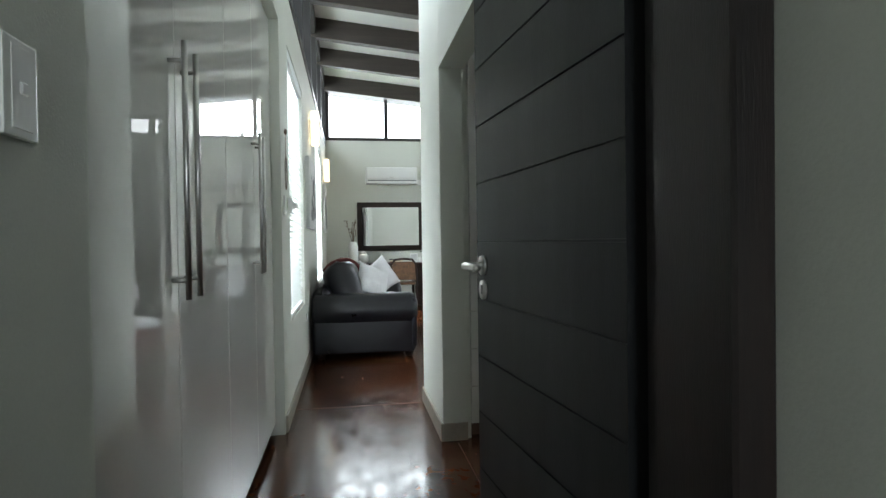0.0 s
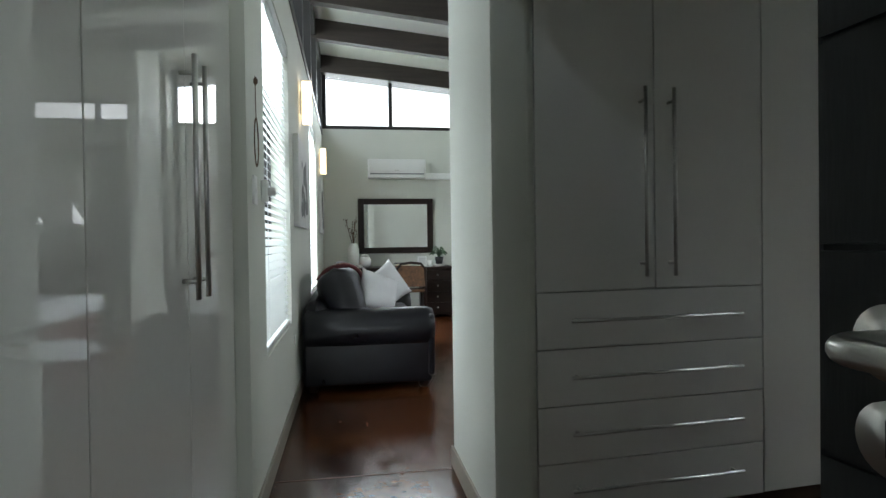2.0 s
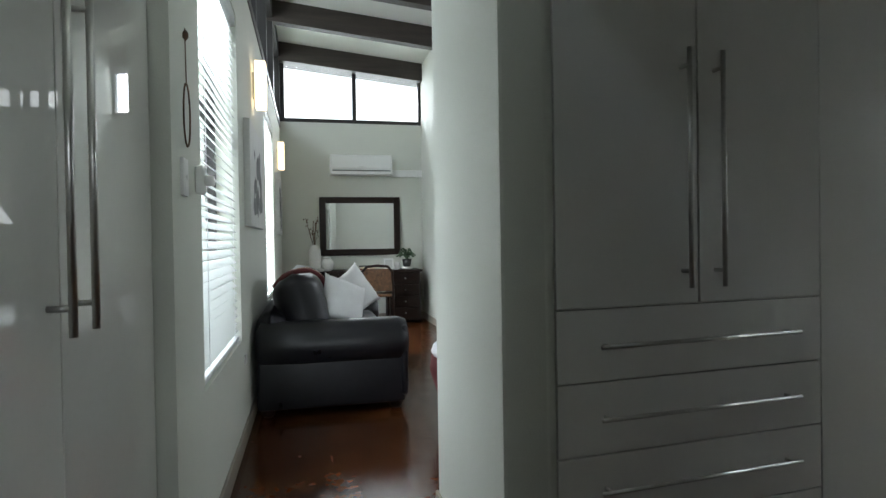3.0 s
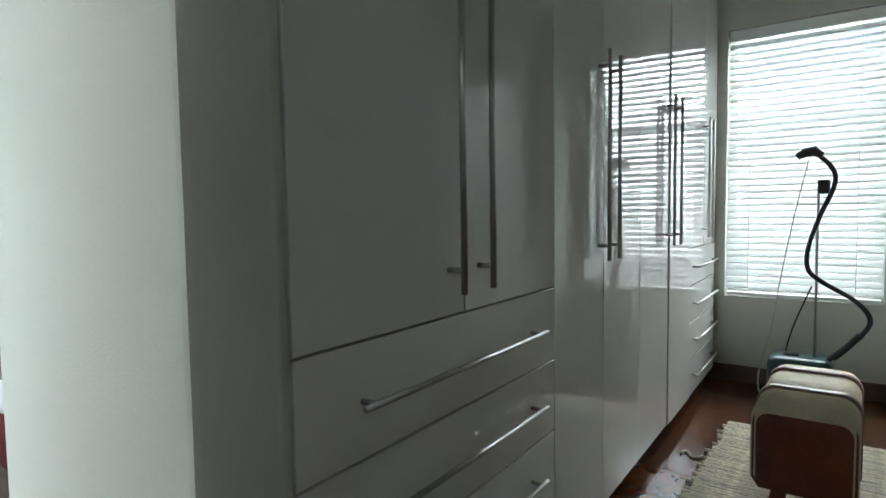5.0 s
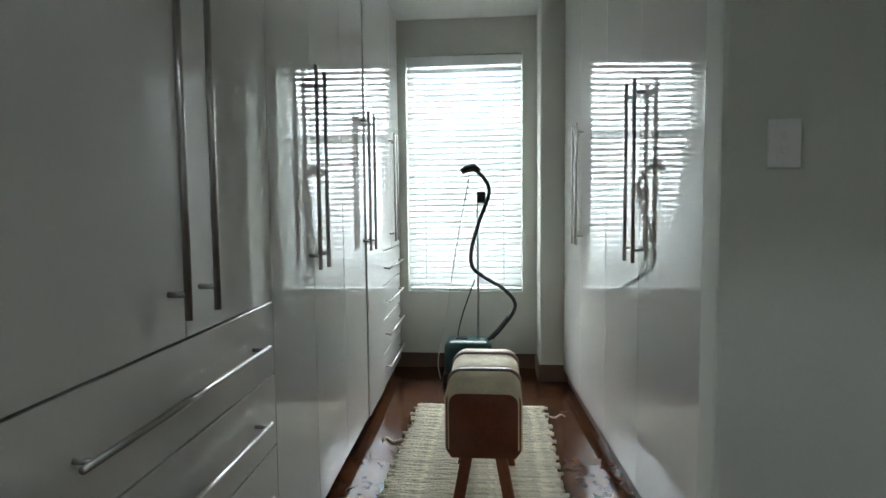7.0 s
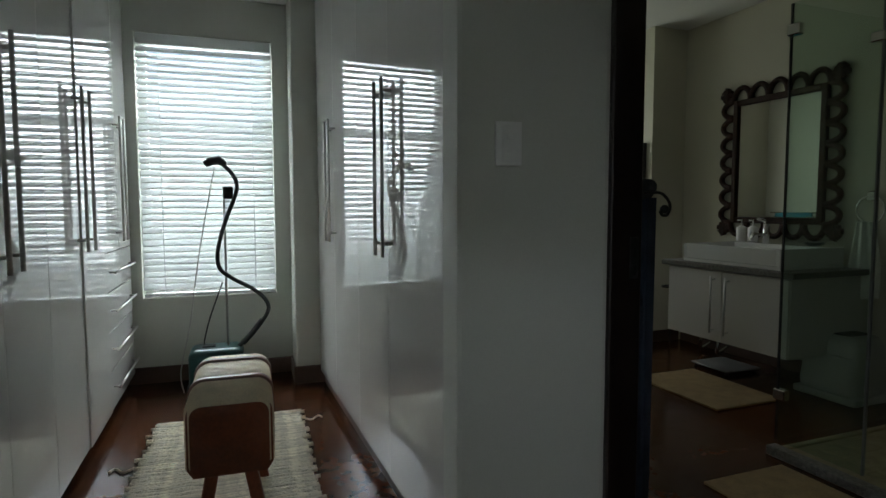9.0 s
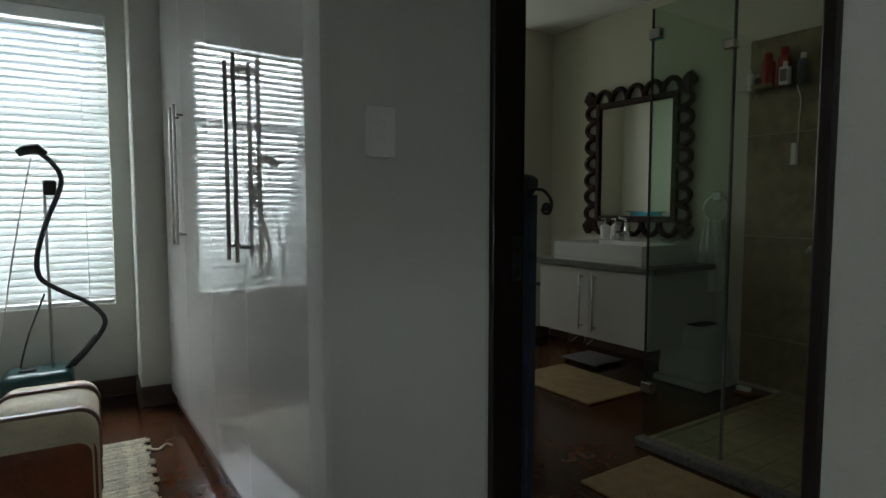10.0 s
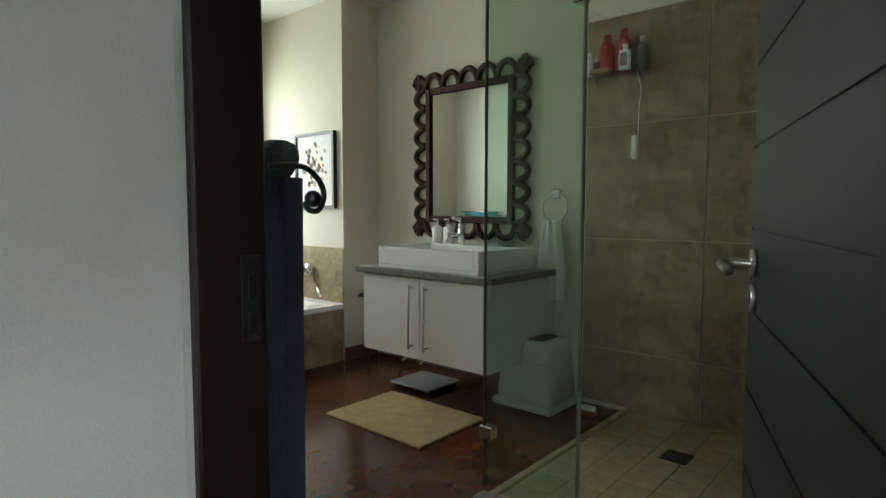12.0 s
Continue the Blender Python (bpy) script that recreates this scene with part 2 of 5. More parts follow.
def pillow_bm(w, h, d, dent=0.12):
    """A stuffed cushion, w by h, d thick, standing in the xz plane about the origin."""
    bm = bmesh.new()
    n = 14
    for sgn in (-1, 1):
        grid = []
        for i in range(n + 1):
            row = []
            for j in range(n + 1):
                u, v = i / n * 2 - 1, j / n * 2 - 1
                pinch = 1 - dent * (1 - abs(u) ** 2) * abs(v) ** 6
                pinch2 = 1 - dent * (1 - abs(v) ** 2) * abs(u) ** 6
                th = d / 2 * max(0.0, (1 - u ** 4) * (1 - v ** 4)) ** 0.6
                th *= 1 + 0.12 * noise.noise(Vector((u * 2.2, v * 2.2, sgn)))
                row.append(bm.verts.new((u * w / 2 * pinch2, sgn * th, v * h / 2 * pinch)))
            grid.append(row)
        for i in range(n):
            for j in range(n):
                q = (grid[i][j], grid[i + 1][j], grid[i + 1][j + 1], grid[i][j + 1])
                bm.faces.new(q if sgn < 0 else q[::-1])
    bmesh.ops.remove_doubles(bm, verts=bm.verts[:], dist=0.0005)
    for f in bm.faces:
        f.smooth = True
    return bm


def mesh_of(name, bm, material):
    me = bpy.data.meshes.new(name)
    bm.to_mesh(me)
    bm.free()
    me.materials.append(material)
    return me


def struct(name, bm, material, room=ROOM, label="", category=""):
    ob = new(name, mesh_of(name, bm, material))
    ob.matrix_basis = room
    return tagged(ob, label, category or name.split("_")[0], kind="structure")


def thing(name, base, label, category, room=ROOM, group="", kind=""):
    ob = new(name)
    ob.empty_display_size = 0.1
    ob.matrix_basis = room @ Matrix.Translation(base)
    BASES[ob] = Vector(base)
    return tagged(ob, label, category, group, kind)


def part(name, bm, material, parent, label=""):
    bmesh.ops.translate(bm, verts=bm.verts[:], vec=-BASES[parent])
    ob = new(name, mesh_of(name, bm, material))
    ob.parent = parent
    BASES[ob] = BASES[parent]
    return tagged(ob, label)


def piece(name, me, place, parent):
    """One of many alike pieces: an object of its own on a shared mesh."""
    ob = new(name, me)
    ob.parent = parent
    ob.matrix_basis = Matrix.Translation(Vector(place) - BASES.get(parent, Vector()))
    return ob


def bar_handle(parent, p0, p1, out, r=0.006, inset=0.05):
    """Steel bar between p0 and p1 on two posts that reach back by -out."""
    p0, p1, out = Vector(p0), Vector(p1), Vector(out)
    d = (p1 - p0).normalized()
    h = part("handle", tube([p0, p1], r), STEEL, parent, "brushed steel bar handle")
    for q in (p0 + d * inset, p1 - d * inset):
        part("post", tube([q, q - out], r * 0.85, 8), STEEL, h)


# ---- shell ----
struct("ground", boxes((-300, 300, -300, 300, -0.5, -0.3)), GRASS, label="flat green lawn outside the house", category="ground")
struct("backdrop_sky", boxes((-60, 60, 70, 70.5, 3, 45)), glow("bright_hazy_sky", (0.97, 0.985, 1.0), 1.5), label="bright hazy sky in the distance", category="backdrop")
struct("floor", boxes((-0.9, 6.2, -3.0, 10.3, -0.2, 0.0)), FLOOR, label="polished red-brown stained concrete floor", category="floor")


struct("floor_joint", boxes((-0.41, 0.44, 3.742, 3.747, 0, 0.0025), (0.537, 0.542, 1.40, 2.90, 0, 0.0025)), PLINTH, label="thin dark sawn joint in the concrete floor", category="floor")


def pierced(name, axis, a0, a1, t0, t1, z0, z1, holes, material, room=ROOM):
    """A wall along x or y from a0 to a1, t0 to t1 thick, with holes (b0, b1, h0, h1) through it."""
    cuts = sorted({a0, a1, *(h[0] for h in holes), *(h[1] for h in holes)})
    spans = []
    for b0, b1 in zip(cuts, cuts[1:]):
        inside = [h for h in holes if h[0] <= b0 and b1 <= h[1]]
        lows = [(z0, z1)] if not inside else [(z0, inside[0][2]), (inside[0][3], z1)]
        for lo, hi in lows:
            if hi - lo > 1e-4:
                spans.append((b0, b1, t0, t1, lo, hi) if axis == "x" else (t0, t1, b0, b1, lo, hi))
    bm = boxes(*spans)
    bmesh.ops.remove_doubles(bm, verts=bm.verts[:], dist=1e-4)
    return struct(name, bm, material, room, "painted plaster wall with a slightly uneven finish", "wall")


WIN1, WIN2 = (3.70, 4.88, 0.60, 2.44), (6.95, 8.15, 0.62, 2.46)
SILL = 2.80
pierced("wall_west", "y", 3.29, 10.0, -0.68, -0.43, 0, SILL, [WIN1, WIN2], WALL)
for niche, span in (("back", (-1.15, -1.0, -3.0, 3.29, 0, 2.6)), ("cheek", (-1.0, -0.43, 3.24, 3.29, 0, 2.6)), ("lintel", (-1.0, -0.43, 0.73, 3.24, 2.43, 2.6)), ("pier", (-1.0, -0.44, -3.0, 0.73, 0, 2.6))):
    struct("wall_niche_" + niche, boxes(span), WALL, label="white plaster wall of the built-in wardrobe niche", category="wall")
struct("wall_west_upper", boxes((-0.68, -0.43, -3.0, 3.29, 2.6, SILL)), WALL, label="plaster band under the clerestory", category="wall")


def roof_z(x):
    return 3.91 - 0.1 * (x - 0.4)


def slanted(x0, x1, y0, y1, low, high):
    """A bar whose top and bottom follow the roof slope."""
    bm = boxes((x0, x1, y0, y1, 0, 1))
    for v in bm.verts:
        v.co.z = roof_z(v.co.x) + (high if v.co.z > 0.5 else low)
    return bm


# Runs past the gable as unseen eaves, added to keep the sun out.
struct("ceiling", slanted(-0.9, 6.2, -3.0, 10.95, 0, 0.12), CEIL, label="white raked ceiling boards between dark beams", category="ceiling")
# north gable wall with its clerestory
pierced("wall_north", "x", -0.68, 6.2, 10.0, 10.25, 0, 2.90, [(2.72, 3.80, 1.42, 2.46)], WALL)
gx = boxes((1.62, 1.86, 10.0, 10.25, 2.90, 9), (1.86, 3.60, 10.0, 10.25, 2.90, 2.96), (1.86, 3.60, 10.0, 10.25, 3.26, 9), (3.60, 6.2, 10.0, 10.25, 2.90, 9))
for v in gx.verts:
    if v.co.z > 5:
        v.co.z = roof_z(v.co.x)
struct("wall_north_gable", gx, WALL, label="plaster gable above the wall", category="wall")
struct("wall_nook", boxes((1.62, 1.75, 8.6, 10.0, 0, 3.78)), WALL, label="white plaster return wall beside the desk", category="wall")

w = thing("window_gable", (0.6, 10.05, 2.9), "wide clerestory window in dark frames under the gable", "window", kind="structure")
part("window_frame", boxes((-0.43, 1.62, 10.0, 10.1, 2.90, 2.955), (0.60, 0.66, 10.0, 10.1, 2.955, 3.72), (-0.43, -0.36, 10.0, 10.1, 2.955, 3.8), (1.58, 1.62, 10.0, 10.1, 2.955, 3.6), bevel=0.004), ALU, w)
for x0, x1 in ((-0.36, 0.60), (0.66, 1.58)):
    part("pane", boxes((x0, x1, 10.045, 10.051, 2.955, 3.7)), PANE, w).visible_shadow = False
w = thing("window_bed_end", (2.7, 10.05, 2.96), "low clerestory strip above the bed end", "window", kind="structure")
part("window_frame", boxes((1.86, 3.60, 10.02, 10.08, 2.96, 2.99), (1.86, 3.60, 10.02, 10.08, 3.23, 3.26), (2.62, 2.68, 10.02, 10.08, 2.99, 3.23)), ALU, w)
for x0, x1 in ((1.86, 2.62), (2.68, 3.60)):
    part("pane", boxes((x0, x1, 10.045, 10.051, 2.99, 3.23)), PANE, w).visible_shadow = False
w = thing("window_bed", (3.26, 10.05, 1.42), "curtained bedroom window", "window", kind="structure")
part("window_frame", boxes((2.72, 2.77, 10.06, 10.12, 1.42, 2.46), (3.75, 3.80, 10.06, 10.12, 1.42, 2.46), (2.77, 3.75, 10.06, 10.12, 1.42, 1.47), (2.77, 3.75, 10.06, 10.12, 2.41, 2.46), (3.23, 3.29, 10.06, 10.12, 1.47, 2.41)), WINFRAME, w)
part("pane", boxes((2.77, 3.75, 10.088, 10.093, 1.47, 2.41)), PANE, w).visible_shadow = False
struct("beam_gable", slanted(-0.43, 1.62, 9.86, 10.24, -0.26, 0), BEAM, label="dark stained edge beam", category="beam")
for y in (2.75, 3.9, 5.05, 6.2, 7.35, 8.5):
    struct("beam", slanted(-0.6, 5.9, y - 0.06, y + 0.06, -0.25, 0), BEAM, label="dark stained timber roof beam", category="beam")

w = thing("window_clerestory", (-0.5, 5, SILL), "long dark-framed clerestory window above the wall", "window", kind="structure")
top = roof_z(-0.5)
part("window_frame", boxes((-0.6, -0.42, -3.0, 10.0, SILL, SILL + 0.07), (-0.6, -0.42, -3.0, 10.0, top - 0.22, top - 0.01), *[(-0.6, -0.42, y - 0.045, y + 0.045, SILL + 0.07, top - 0.22) for y in (-1.9, -0.7, 0.45, 1.6, 2.75, 3.9, 5.05, 6.2, 7.35, 8.5, 9.94)]), ALU, w)
ys = (-1.9, -0.7, 0.45, 1.6, 2.75, 3.9, 5.05, 6.2, 7.35, 8.5, 9.94)
for y0, y1 in zip(ys, ys[1:]):
    part("pane", boxes((-0.53, -0.524, y0 + 0.045, y1 - 0.045, SILL + 0.07, top - 0.22)), PANE, w).visible_shadow = False

# walls round the dressing room, entry and bathroom
struct("partition", boxes((0.463, 0.605, 2.95, 3.80, 0, 3.98), bevel=0.012, seg=2), WALL, label="white plaster partition with softened corners", category="wall")
struct("wall_bedroom_south", boxes((0.60, 6.2, 3.46, 3.60, 0, 3.9)), WALL, ROW_N, label="white plaster wall behind the cabinets", category="wall")
struct("lintel", boxes((0.463, 0.603, 0.3, 2.95, 2.09, 3.98)), WALL, label="plaster lintel over the dressing room opening", category="wall")
struct("wall_bedroom_east", boxes((5.9, 6.1, 3.8, 10.0, 0, 2.25), (5.9, 6.1, 3.8, 4.3, 2.25, 3.45), (5.9, 6.1, 9.3, 10.0, 2.25, 3.45), (5.9, 6.1, 3.8, 10.0, 2.85, 3.45)), WALL, label="bedroom wall under high windows", category="wall")
struct("ceiling_dressing", boxes((0.60, 4.6, 1.2, 3.7, 2.59, 2.68)), CEIL, DRESS, "flat white ceiling", "ceiling")
pierced("wall_east", "y", 1.2, 3.75, 4.325, 4.55, 0, 2.7, [(2.155, 3.015, 0.575, 2.33)], WALL, DRESS)
struct("pier", boxes((3.99, 4.325, 1.45, 2.05, 0, 2.59), bevel=0.008), WALL, DRESS, "plaster pier beside the window", "wall")
struct("wall_switch", boxes((1.565, 1.71, 1.375, 1.832, 0, 2.6), bevel=0.015, seg=2), WALL, label="plaster wall end beside the bathroom door", category="wall")
struct("wall_bath_north", boxes((0.43, 0.713, 1.275, 1.37, 0, 2.7), (0.713, 1.60, 1.275, 1.37, 2.08, 2.7), (1.60, 5.4, 1.275, 1.375, 0, 2.7)), WALL, label="plaster wall around the bathroom doorway", category="wall")
struct("wall_entry_side", boxes((0.43, 0.52, -3.0, 1.275, 0, 2.7)), WALL, label="plaster side wall behind the open door", category="wall")
struct("wall_entry_head", boxes((-0.44, 0.43, 0.33, 0.56, 2.12, 2.7)), WALL, label="plaster above the entry door", category="wall")
# Unseen end wall; its window opening is added to let the passage fill lamp in.
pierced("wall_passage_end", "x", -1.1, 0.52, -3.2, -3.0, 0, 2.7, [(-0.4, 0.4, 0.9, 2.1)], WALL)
struct("ceiling_passage", boxes((-0.44, 0.52, -3.0, 0.33, 2.6, 2.7)), CEIL, label="white passage ceiling", category="ceiling")

# bathroom shell
struct("wall_bath_south", boxes((0.3, 4.22, -1.55, -1.405, 0, 2.75), (4.22, 6.2, -1.55, -1.05, 0, 2.75), bevel=0.0), BATHWALL, BATH, "cream plaster bathroom wall", "wall")
struct("wall_bath_west", boxes((0.52, 0.62, -1.9, 1.275, 0, 2.75)), BATHWALL, label="cream plaster bathroom wall", category="wall")
pierced("wall_bath_east", "y", -1.6, 2.0, 5.3, 5.45, 0, 2.75, [(-0.85, 0.35, 0.95, 2.25)], BATHWALL, BATH)
struct("ceiling_bath", boxes((0.2, 5.6, -1.7, 1.2, 2.71, 2.8)), CEIL, BATH, "white bathroom ceiling", "ceiling")

# skirtings
def skirting(name, spans, material=BASE, room=ROOM):
    struct(name, boxes(*spans, bevel=0.003), material, room, "painted skirting board along the wall", "baseboard")


skirting("baseboard_west", [(-0.43, -0.416, 3.29, 9.98, 0, 0.10), (-0.445, -0.416, 3.275, 3.289, 0, 0.10)])
skirting("baseboard_partition", [(0.449, 0.463, 2.936, 3.80, 0, 0.10), (0.463, 0.605, 2.936, 2.95, 0, 0.10)])
skirting("baseboard_north", [(-0.41, 1.60, 9.985, 10.0, 0, 0.10), (1.605, 1.62, 8.6, 9.98, 0, 0.10)])
skirting("baseboard_east", [(4.31, 4.325, 2.05, 3.16, 0, 0.11), (3.975, 4.305, 2.05, 2.064, 0, 0.12), (3.975, 3.989, 1.86, 2.05, 0, 0.12)], PLINTH, DRESS)
skirting("baseboard_bath", [(2.75, 4.20, -1.405, -1.39, 0, 0.10), (4.205, 4.22, -1.38, -1.05, 0, 0.10)], PLINTH, BATH)


# ---- windows with venetian blinds ----
def blind_window(name, axis, wall, out, b0, b1, h0, h1, room=ROOM, tilt=-44):
    """Glazed opening in the wall at coordinate wall; out: +1 or -1, the way out of the room. The blind hangs just inside the reveal."""
    def span(c0, c1, a0, a1, z0, z1):
        lo, hi = sorted((wall + out * c0, wall + out * c1))
        return (lo, hi, a0, a1, z0, z1) if axis == "y" else (a0, a1, lo, hi, z0, z1)
    mid = (b0 + b1) / 2
    base = (wall, mid, h0) if axis == "y" else (mid, wall, h0)
    w = thing(name, base, "tall window in its plaster reveal", "window", room, kind="structure")
    part("window_frame", boxes(span(0.12, 0.17, b0, b0 + 0.05, h0, h1), span(0.12, 0.17, b1 - 0.05, b1, h0, h1), span(0.12, 0.17, b0 + 0.05, b1 - 0.05, h0, h0 + 0.05), span(0.12, 0.17, b0 + 0.05, b1 - 0.05, h1 - 0.05, h1), span(0.12, 0.17, b0 + 0.05, b1 - 0.05, h0 + (h1 - h0) * 0.655, h0 + (h1 - h0) * 0.685)), WINFRAME if room is DRESS else ALU, w)
    part("pane", boxes(span(0.143, 0.148, b0 + 0.05, b1 - 0.05, h0 + 0.05, h1 - 0.05)), PANE, w).visible_shadow = False
    bl = thing(name.replace("window", "venetian_blind"), base, "white venetian blind with tilted slats, fully lowered", "blind", room)
    part("head_rail", boxes(span(0.004, 0.07, b0 + 0.008, b1 - 0.008, h1 - 0.075, h1 - 0.005), bevel=0.004), SLAT, bl)
    part("bottom_rail", boxes(span(0.012, 0.06, b0 + 0.01, b1 - 0.01, h0 + 0.006, h0 + 0.03), bevel=0.004), SLAT, bl)
    n = int((h1 - h0 - 0.13) / 0.042)
    bm = boxes((-0.0245, 0.0245, -(b1 - b0) / 2 + 0.004, (b1 - b0) / 2 - 0.004, -0.0013, 0.0013))
    for v in bm.verts:
        v.co.z += 0.004 * (1 - (v.co.x / 0.0245) ** 2)
    bmesh.ops.rotate(bm, verts=bm.verts[:], matrix=Matrix.Rotation(radians(tilt) * out, 3, "Y"))
    if axis == "x":
        bmesh.ops.rotate(bm, verts=bm.verts[:], matrix=Matrix.Rotation(radians(90), 3, "Z"))
    me = mesh_of("slat", bm, SLAT)
    for k in range(n):
        z = h0 + 0.05 + (k + 0.5) * (h1 - h0 - 0.13) / n
        piece("slat", me, (wall + out * 0.036, mid, z) if axis == "y" else (mid, wall + out * 0.036, z), bl)
    for q in (0.16, 0.84):
        a = b0 + (b1 - b0) * q
        part("ladder_cord", boxes(span(0.010, 0.012, a - 0.002, a + 0.002, h0 + 0.02, h1 - 0.07)), LINEN, bl)


blind_window("window_1", "y", -0.43, -1, *WIN1)
blind_window("window_2", "y", -0.43, -1, *WIN2)
blind_window("window_3", "y", 4.325, 1, 2.155, 3.015, 0.575, 2.33, DRESS, tilt=-50)
w = thing("window_4", (5.35, -0.25, 0.95), "plain bathroom window", "window", BATH, kind="structure")
part("pane", boxes((5.37, 5.376, -0.85, 0.35, 0.95, 2.25)), PANE, w).visible_shadow = False
window_light("skylight_west_1", (-0.95, 4.29, 1.6), (2, 4.29, 1.0), 1.3, 1.9, 44)
window_light("skylight_west_2", (-0.95, 7.55, 1.6), (2, 7.55, 1.0), 1.3, 1.9, 175)
window_light("skylight_east", (5.05, 2.87, 1.7), (3, 2.7, 0.9), 1.0, 2.1, 70)
window_light("skylight_bath", tuple(BATH @ Vector((5.5, -0.25, 1.7))), tuple(BATH @ Vector((2.0, -0.5, 0.8))), 1.2, 1.3, 7.0, (0.93, 0.985, 0.92))
window_light("skylight_gable", (0.6, 10.7, 3.6), (0.6, 5, 2.2), 2.6, 1.2, 75)
window_light("skylight_clerestory", (-1.2, 5.0, 3.6), (1.5, 5.0, 4.4), 9.0, 1.0, 95)
# Fill lamp added behind the assumed opening to brighten the entry passage.
window_light("fill_light_passage", (0.0, -3.4, 1.6), (0.0, 0, 1.2), 0.8, 1.2, 19)


# ---- wardrobes ----
def door_leaf(parent, axis, face, thick, a0, a1, z0, z1, material, out, g=0.0025):
    """A flat cabinet front whose outer face lies at face; out: +1 or -1."""
    lo, hi = sorted((face, face - out * thick))
    span = (lo, hi, a0 + g, a1 - g, z0 + g, z1 - g) if axis == "y" else (a0 + g, a1 - g, lo, hi, z0 + g, z1 - g)
    return part("door", boxes(span, bevel=0.0015), material, parent)


for y0, y1, y2 in ((0.735, 1.357, 1.98), (1.98, 2.605, 3.235)):
    wd = thing("wardrobe", (-0.74, (y0 + y2) / 2, 0), "built-in white gloss wardrobe with two tall doors", "wardrobe", group="wardrobes in the passage")
    part("body", boxes((-0.99, -0.51, y0 + 0.002, y2 - 0.002, 0.06, 2.42)), SATIN, wd)
    part("plinth", boxes((-0.99, -0.53, y0 + 0.002, y2 - 0.002, 0, 0.06)), PLINTH, wd)
    for a0, a1, s in ((y0, y1, -1), (y1, y2, 1)):
        d = door_leaf(wd, "y", -0.485, 0.018, a0, a1, 0.065, 2.42, GLOSS, 1)
        bar_handle(d, (-0.445, y1 + s * 0.055, 0.985), (-0.445, y1 + s * 0.055, 1.64), (0.04, 0, 0), r=0.0075)


def drawer(parent, a0, a1, z0, z1, face=2.985, half=0.345, material=SATIN, hz=None):
    d = part("drawer_front", boxes((a0 + 0.0025, a1 - 0.0025, face, face + 0.018, z0 + 0.0025, z1 - 0.0025), bevel=0.0015), material, parent)
    c, z = (a0 + a1) / 2, hz or (z0 + z1) / 2
    bar_handle(d, (c - half, face - 0.035, z), (c + half, face - 0.035, z), (0, -0.035, 0), r=0.0065, inset=0.03)


def drawer_unit(a0, a1, a2, label, half):
    """Two doors above four wide drawers, its fronts between a0 and a2, the doors meeting at a1."""
    cb = thing("tall_cabinet", (a1, 3.25, 0), label, "cabinet", ROW_N, "cabinets with drawers")
    part("body", boxes((a0 + 0.002, a2 - 0.002, 3.005, 3.44, 0.08, 2.58)), SATIN, cb)
    part("plinth", boxes((a0 + 0.002, a2 - 0.002, 3.04, 3.44, 0, 0.08)), PLINTH, cb)
    for b0, b1, s in ((a0, a1, -1), (a1, a2, 1)):
        d = door_leaf(cb, "x", 2.985, 0.018, b0, b1, 0.939, 2.575, GLOSS, -1)
        bar_handle(d, (a1 + s * 0.062, 2.945, 0.99), (a1 + s * 0.062, 2.945, 1.71), (0, -0.04, 0), r=0.0075)
    for k in range(4):
        drawer(cb, a0, a2, 0.939 - 0.2145 * (k + 1), 0.939 - 0.2145 * k, half=half, material=GLOSS, hz=0.832 - 0.2105 * k)
    return cb


cb = drawer_unit(0.63, 1.128, 1.624, "white cabinet with two doors above four wide drawers", 0.37)
part("filler", boxes((0.605, 0.629, 2.99, 3.44, 0.0, 2.58)), WALL, cb, "painted filler strip beside the wall")

for a0, a1, a2, proud in ((1.624, 2.055, 2.51, 0.0), (2.51, 3.005, 3.495, 0.007)):
    cb = thing("tall_cabinet", ((a0 + a2) / 2, 3.25, 0), "white gloss cabinet with two full-height doors", "cabinet", ROW_N, "full-height dressing room cabinets")
    part("body", boxes((a0 + 0.002, a2 - 0.002, 3.005, 3.44, 0.08, 2.58)), SATIN, cb)
    part("plinth", boxes((a0 + 0.002, a2 - 0.002, 3.04, 3.44, 0, 0.08)), PLINTH, cb)
    for b0, b1, s in ((a0, a1, -1), (a1, a2, 1)):
        face = 2.985 - (proud if s > 0 else 0)
        d = door_leaf(cb, "x", face, 0.018, b0, b1 - (proud if s < 0 else 0) * 0.4, 0.085, 2.575, GLOSS, -1, 0.0012)
        bar_handle(d, (a1 + s * 0.055, face - 0.04, 0.99), (a1 + s * 0.055, face - 0.04, 1.705), (0, -0.04, 0), r=0.0075)
drawer_unit(3.495, 3.90, 4.295, "white cabinet with two doors above four drawers near the window", 0.33)

for a0, a1, a2 in ((1.715, 2.35, 2.88), (2.88, 3.47, 4.03)):
    cb = thing("tall_cabinet", ((a0 + a2) / 2, 1.62, 0), "white gloss cabinet with two full-height doors", "cabinet", ROW_S, "cabinets opposite")
    part("body", boxes((a0 + 0.002, a2 - 0.002, 1.50, 1.808, 0.08, 2.58)), SATIN, cb)
    part("plinth", boxes((a0 + 0.002, a2 - 0.002, 1.50, 1.80, 0, 0.08)), PLINTH, cb)
    for b0, b1, s in ((a0, a1, -1), (a1, a2, 1)):
        d = door_leaf(cb, "x", 1.828, 0.018, b0, b1, 0.085, 2.575, GLOSS, 1, 0.0012)
        bar_handle(d, (a1 + s * 0.055, 1.868, 0.99), (a1 + s * 0.055, 1.868, 1.675), (0, 0.04, 0), r=0.0075)


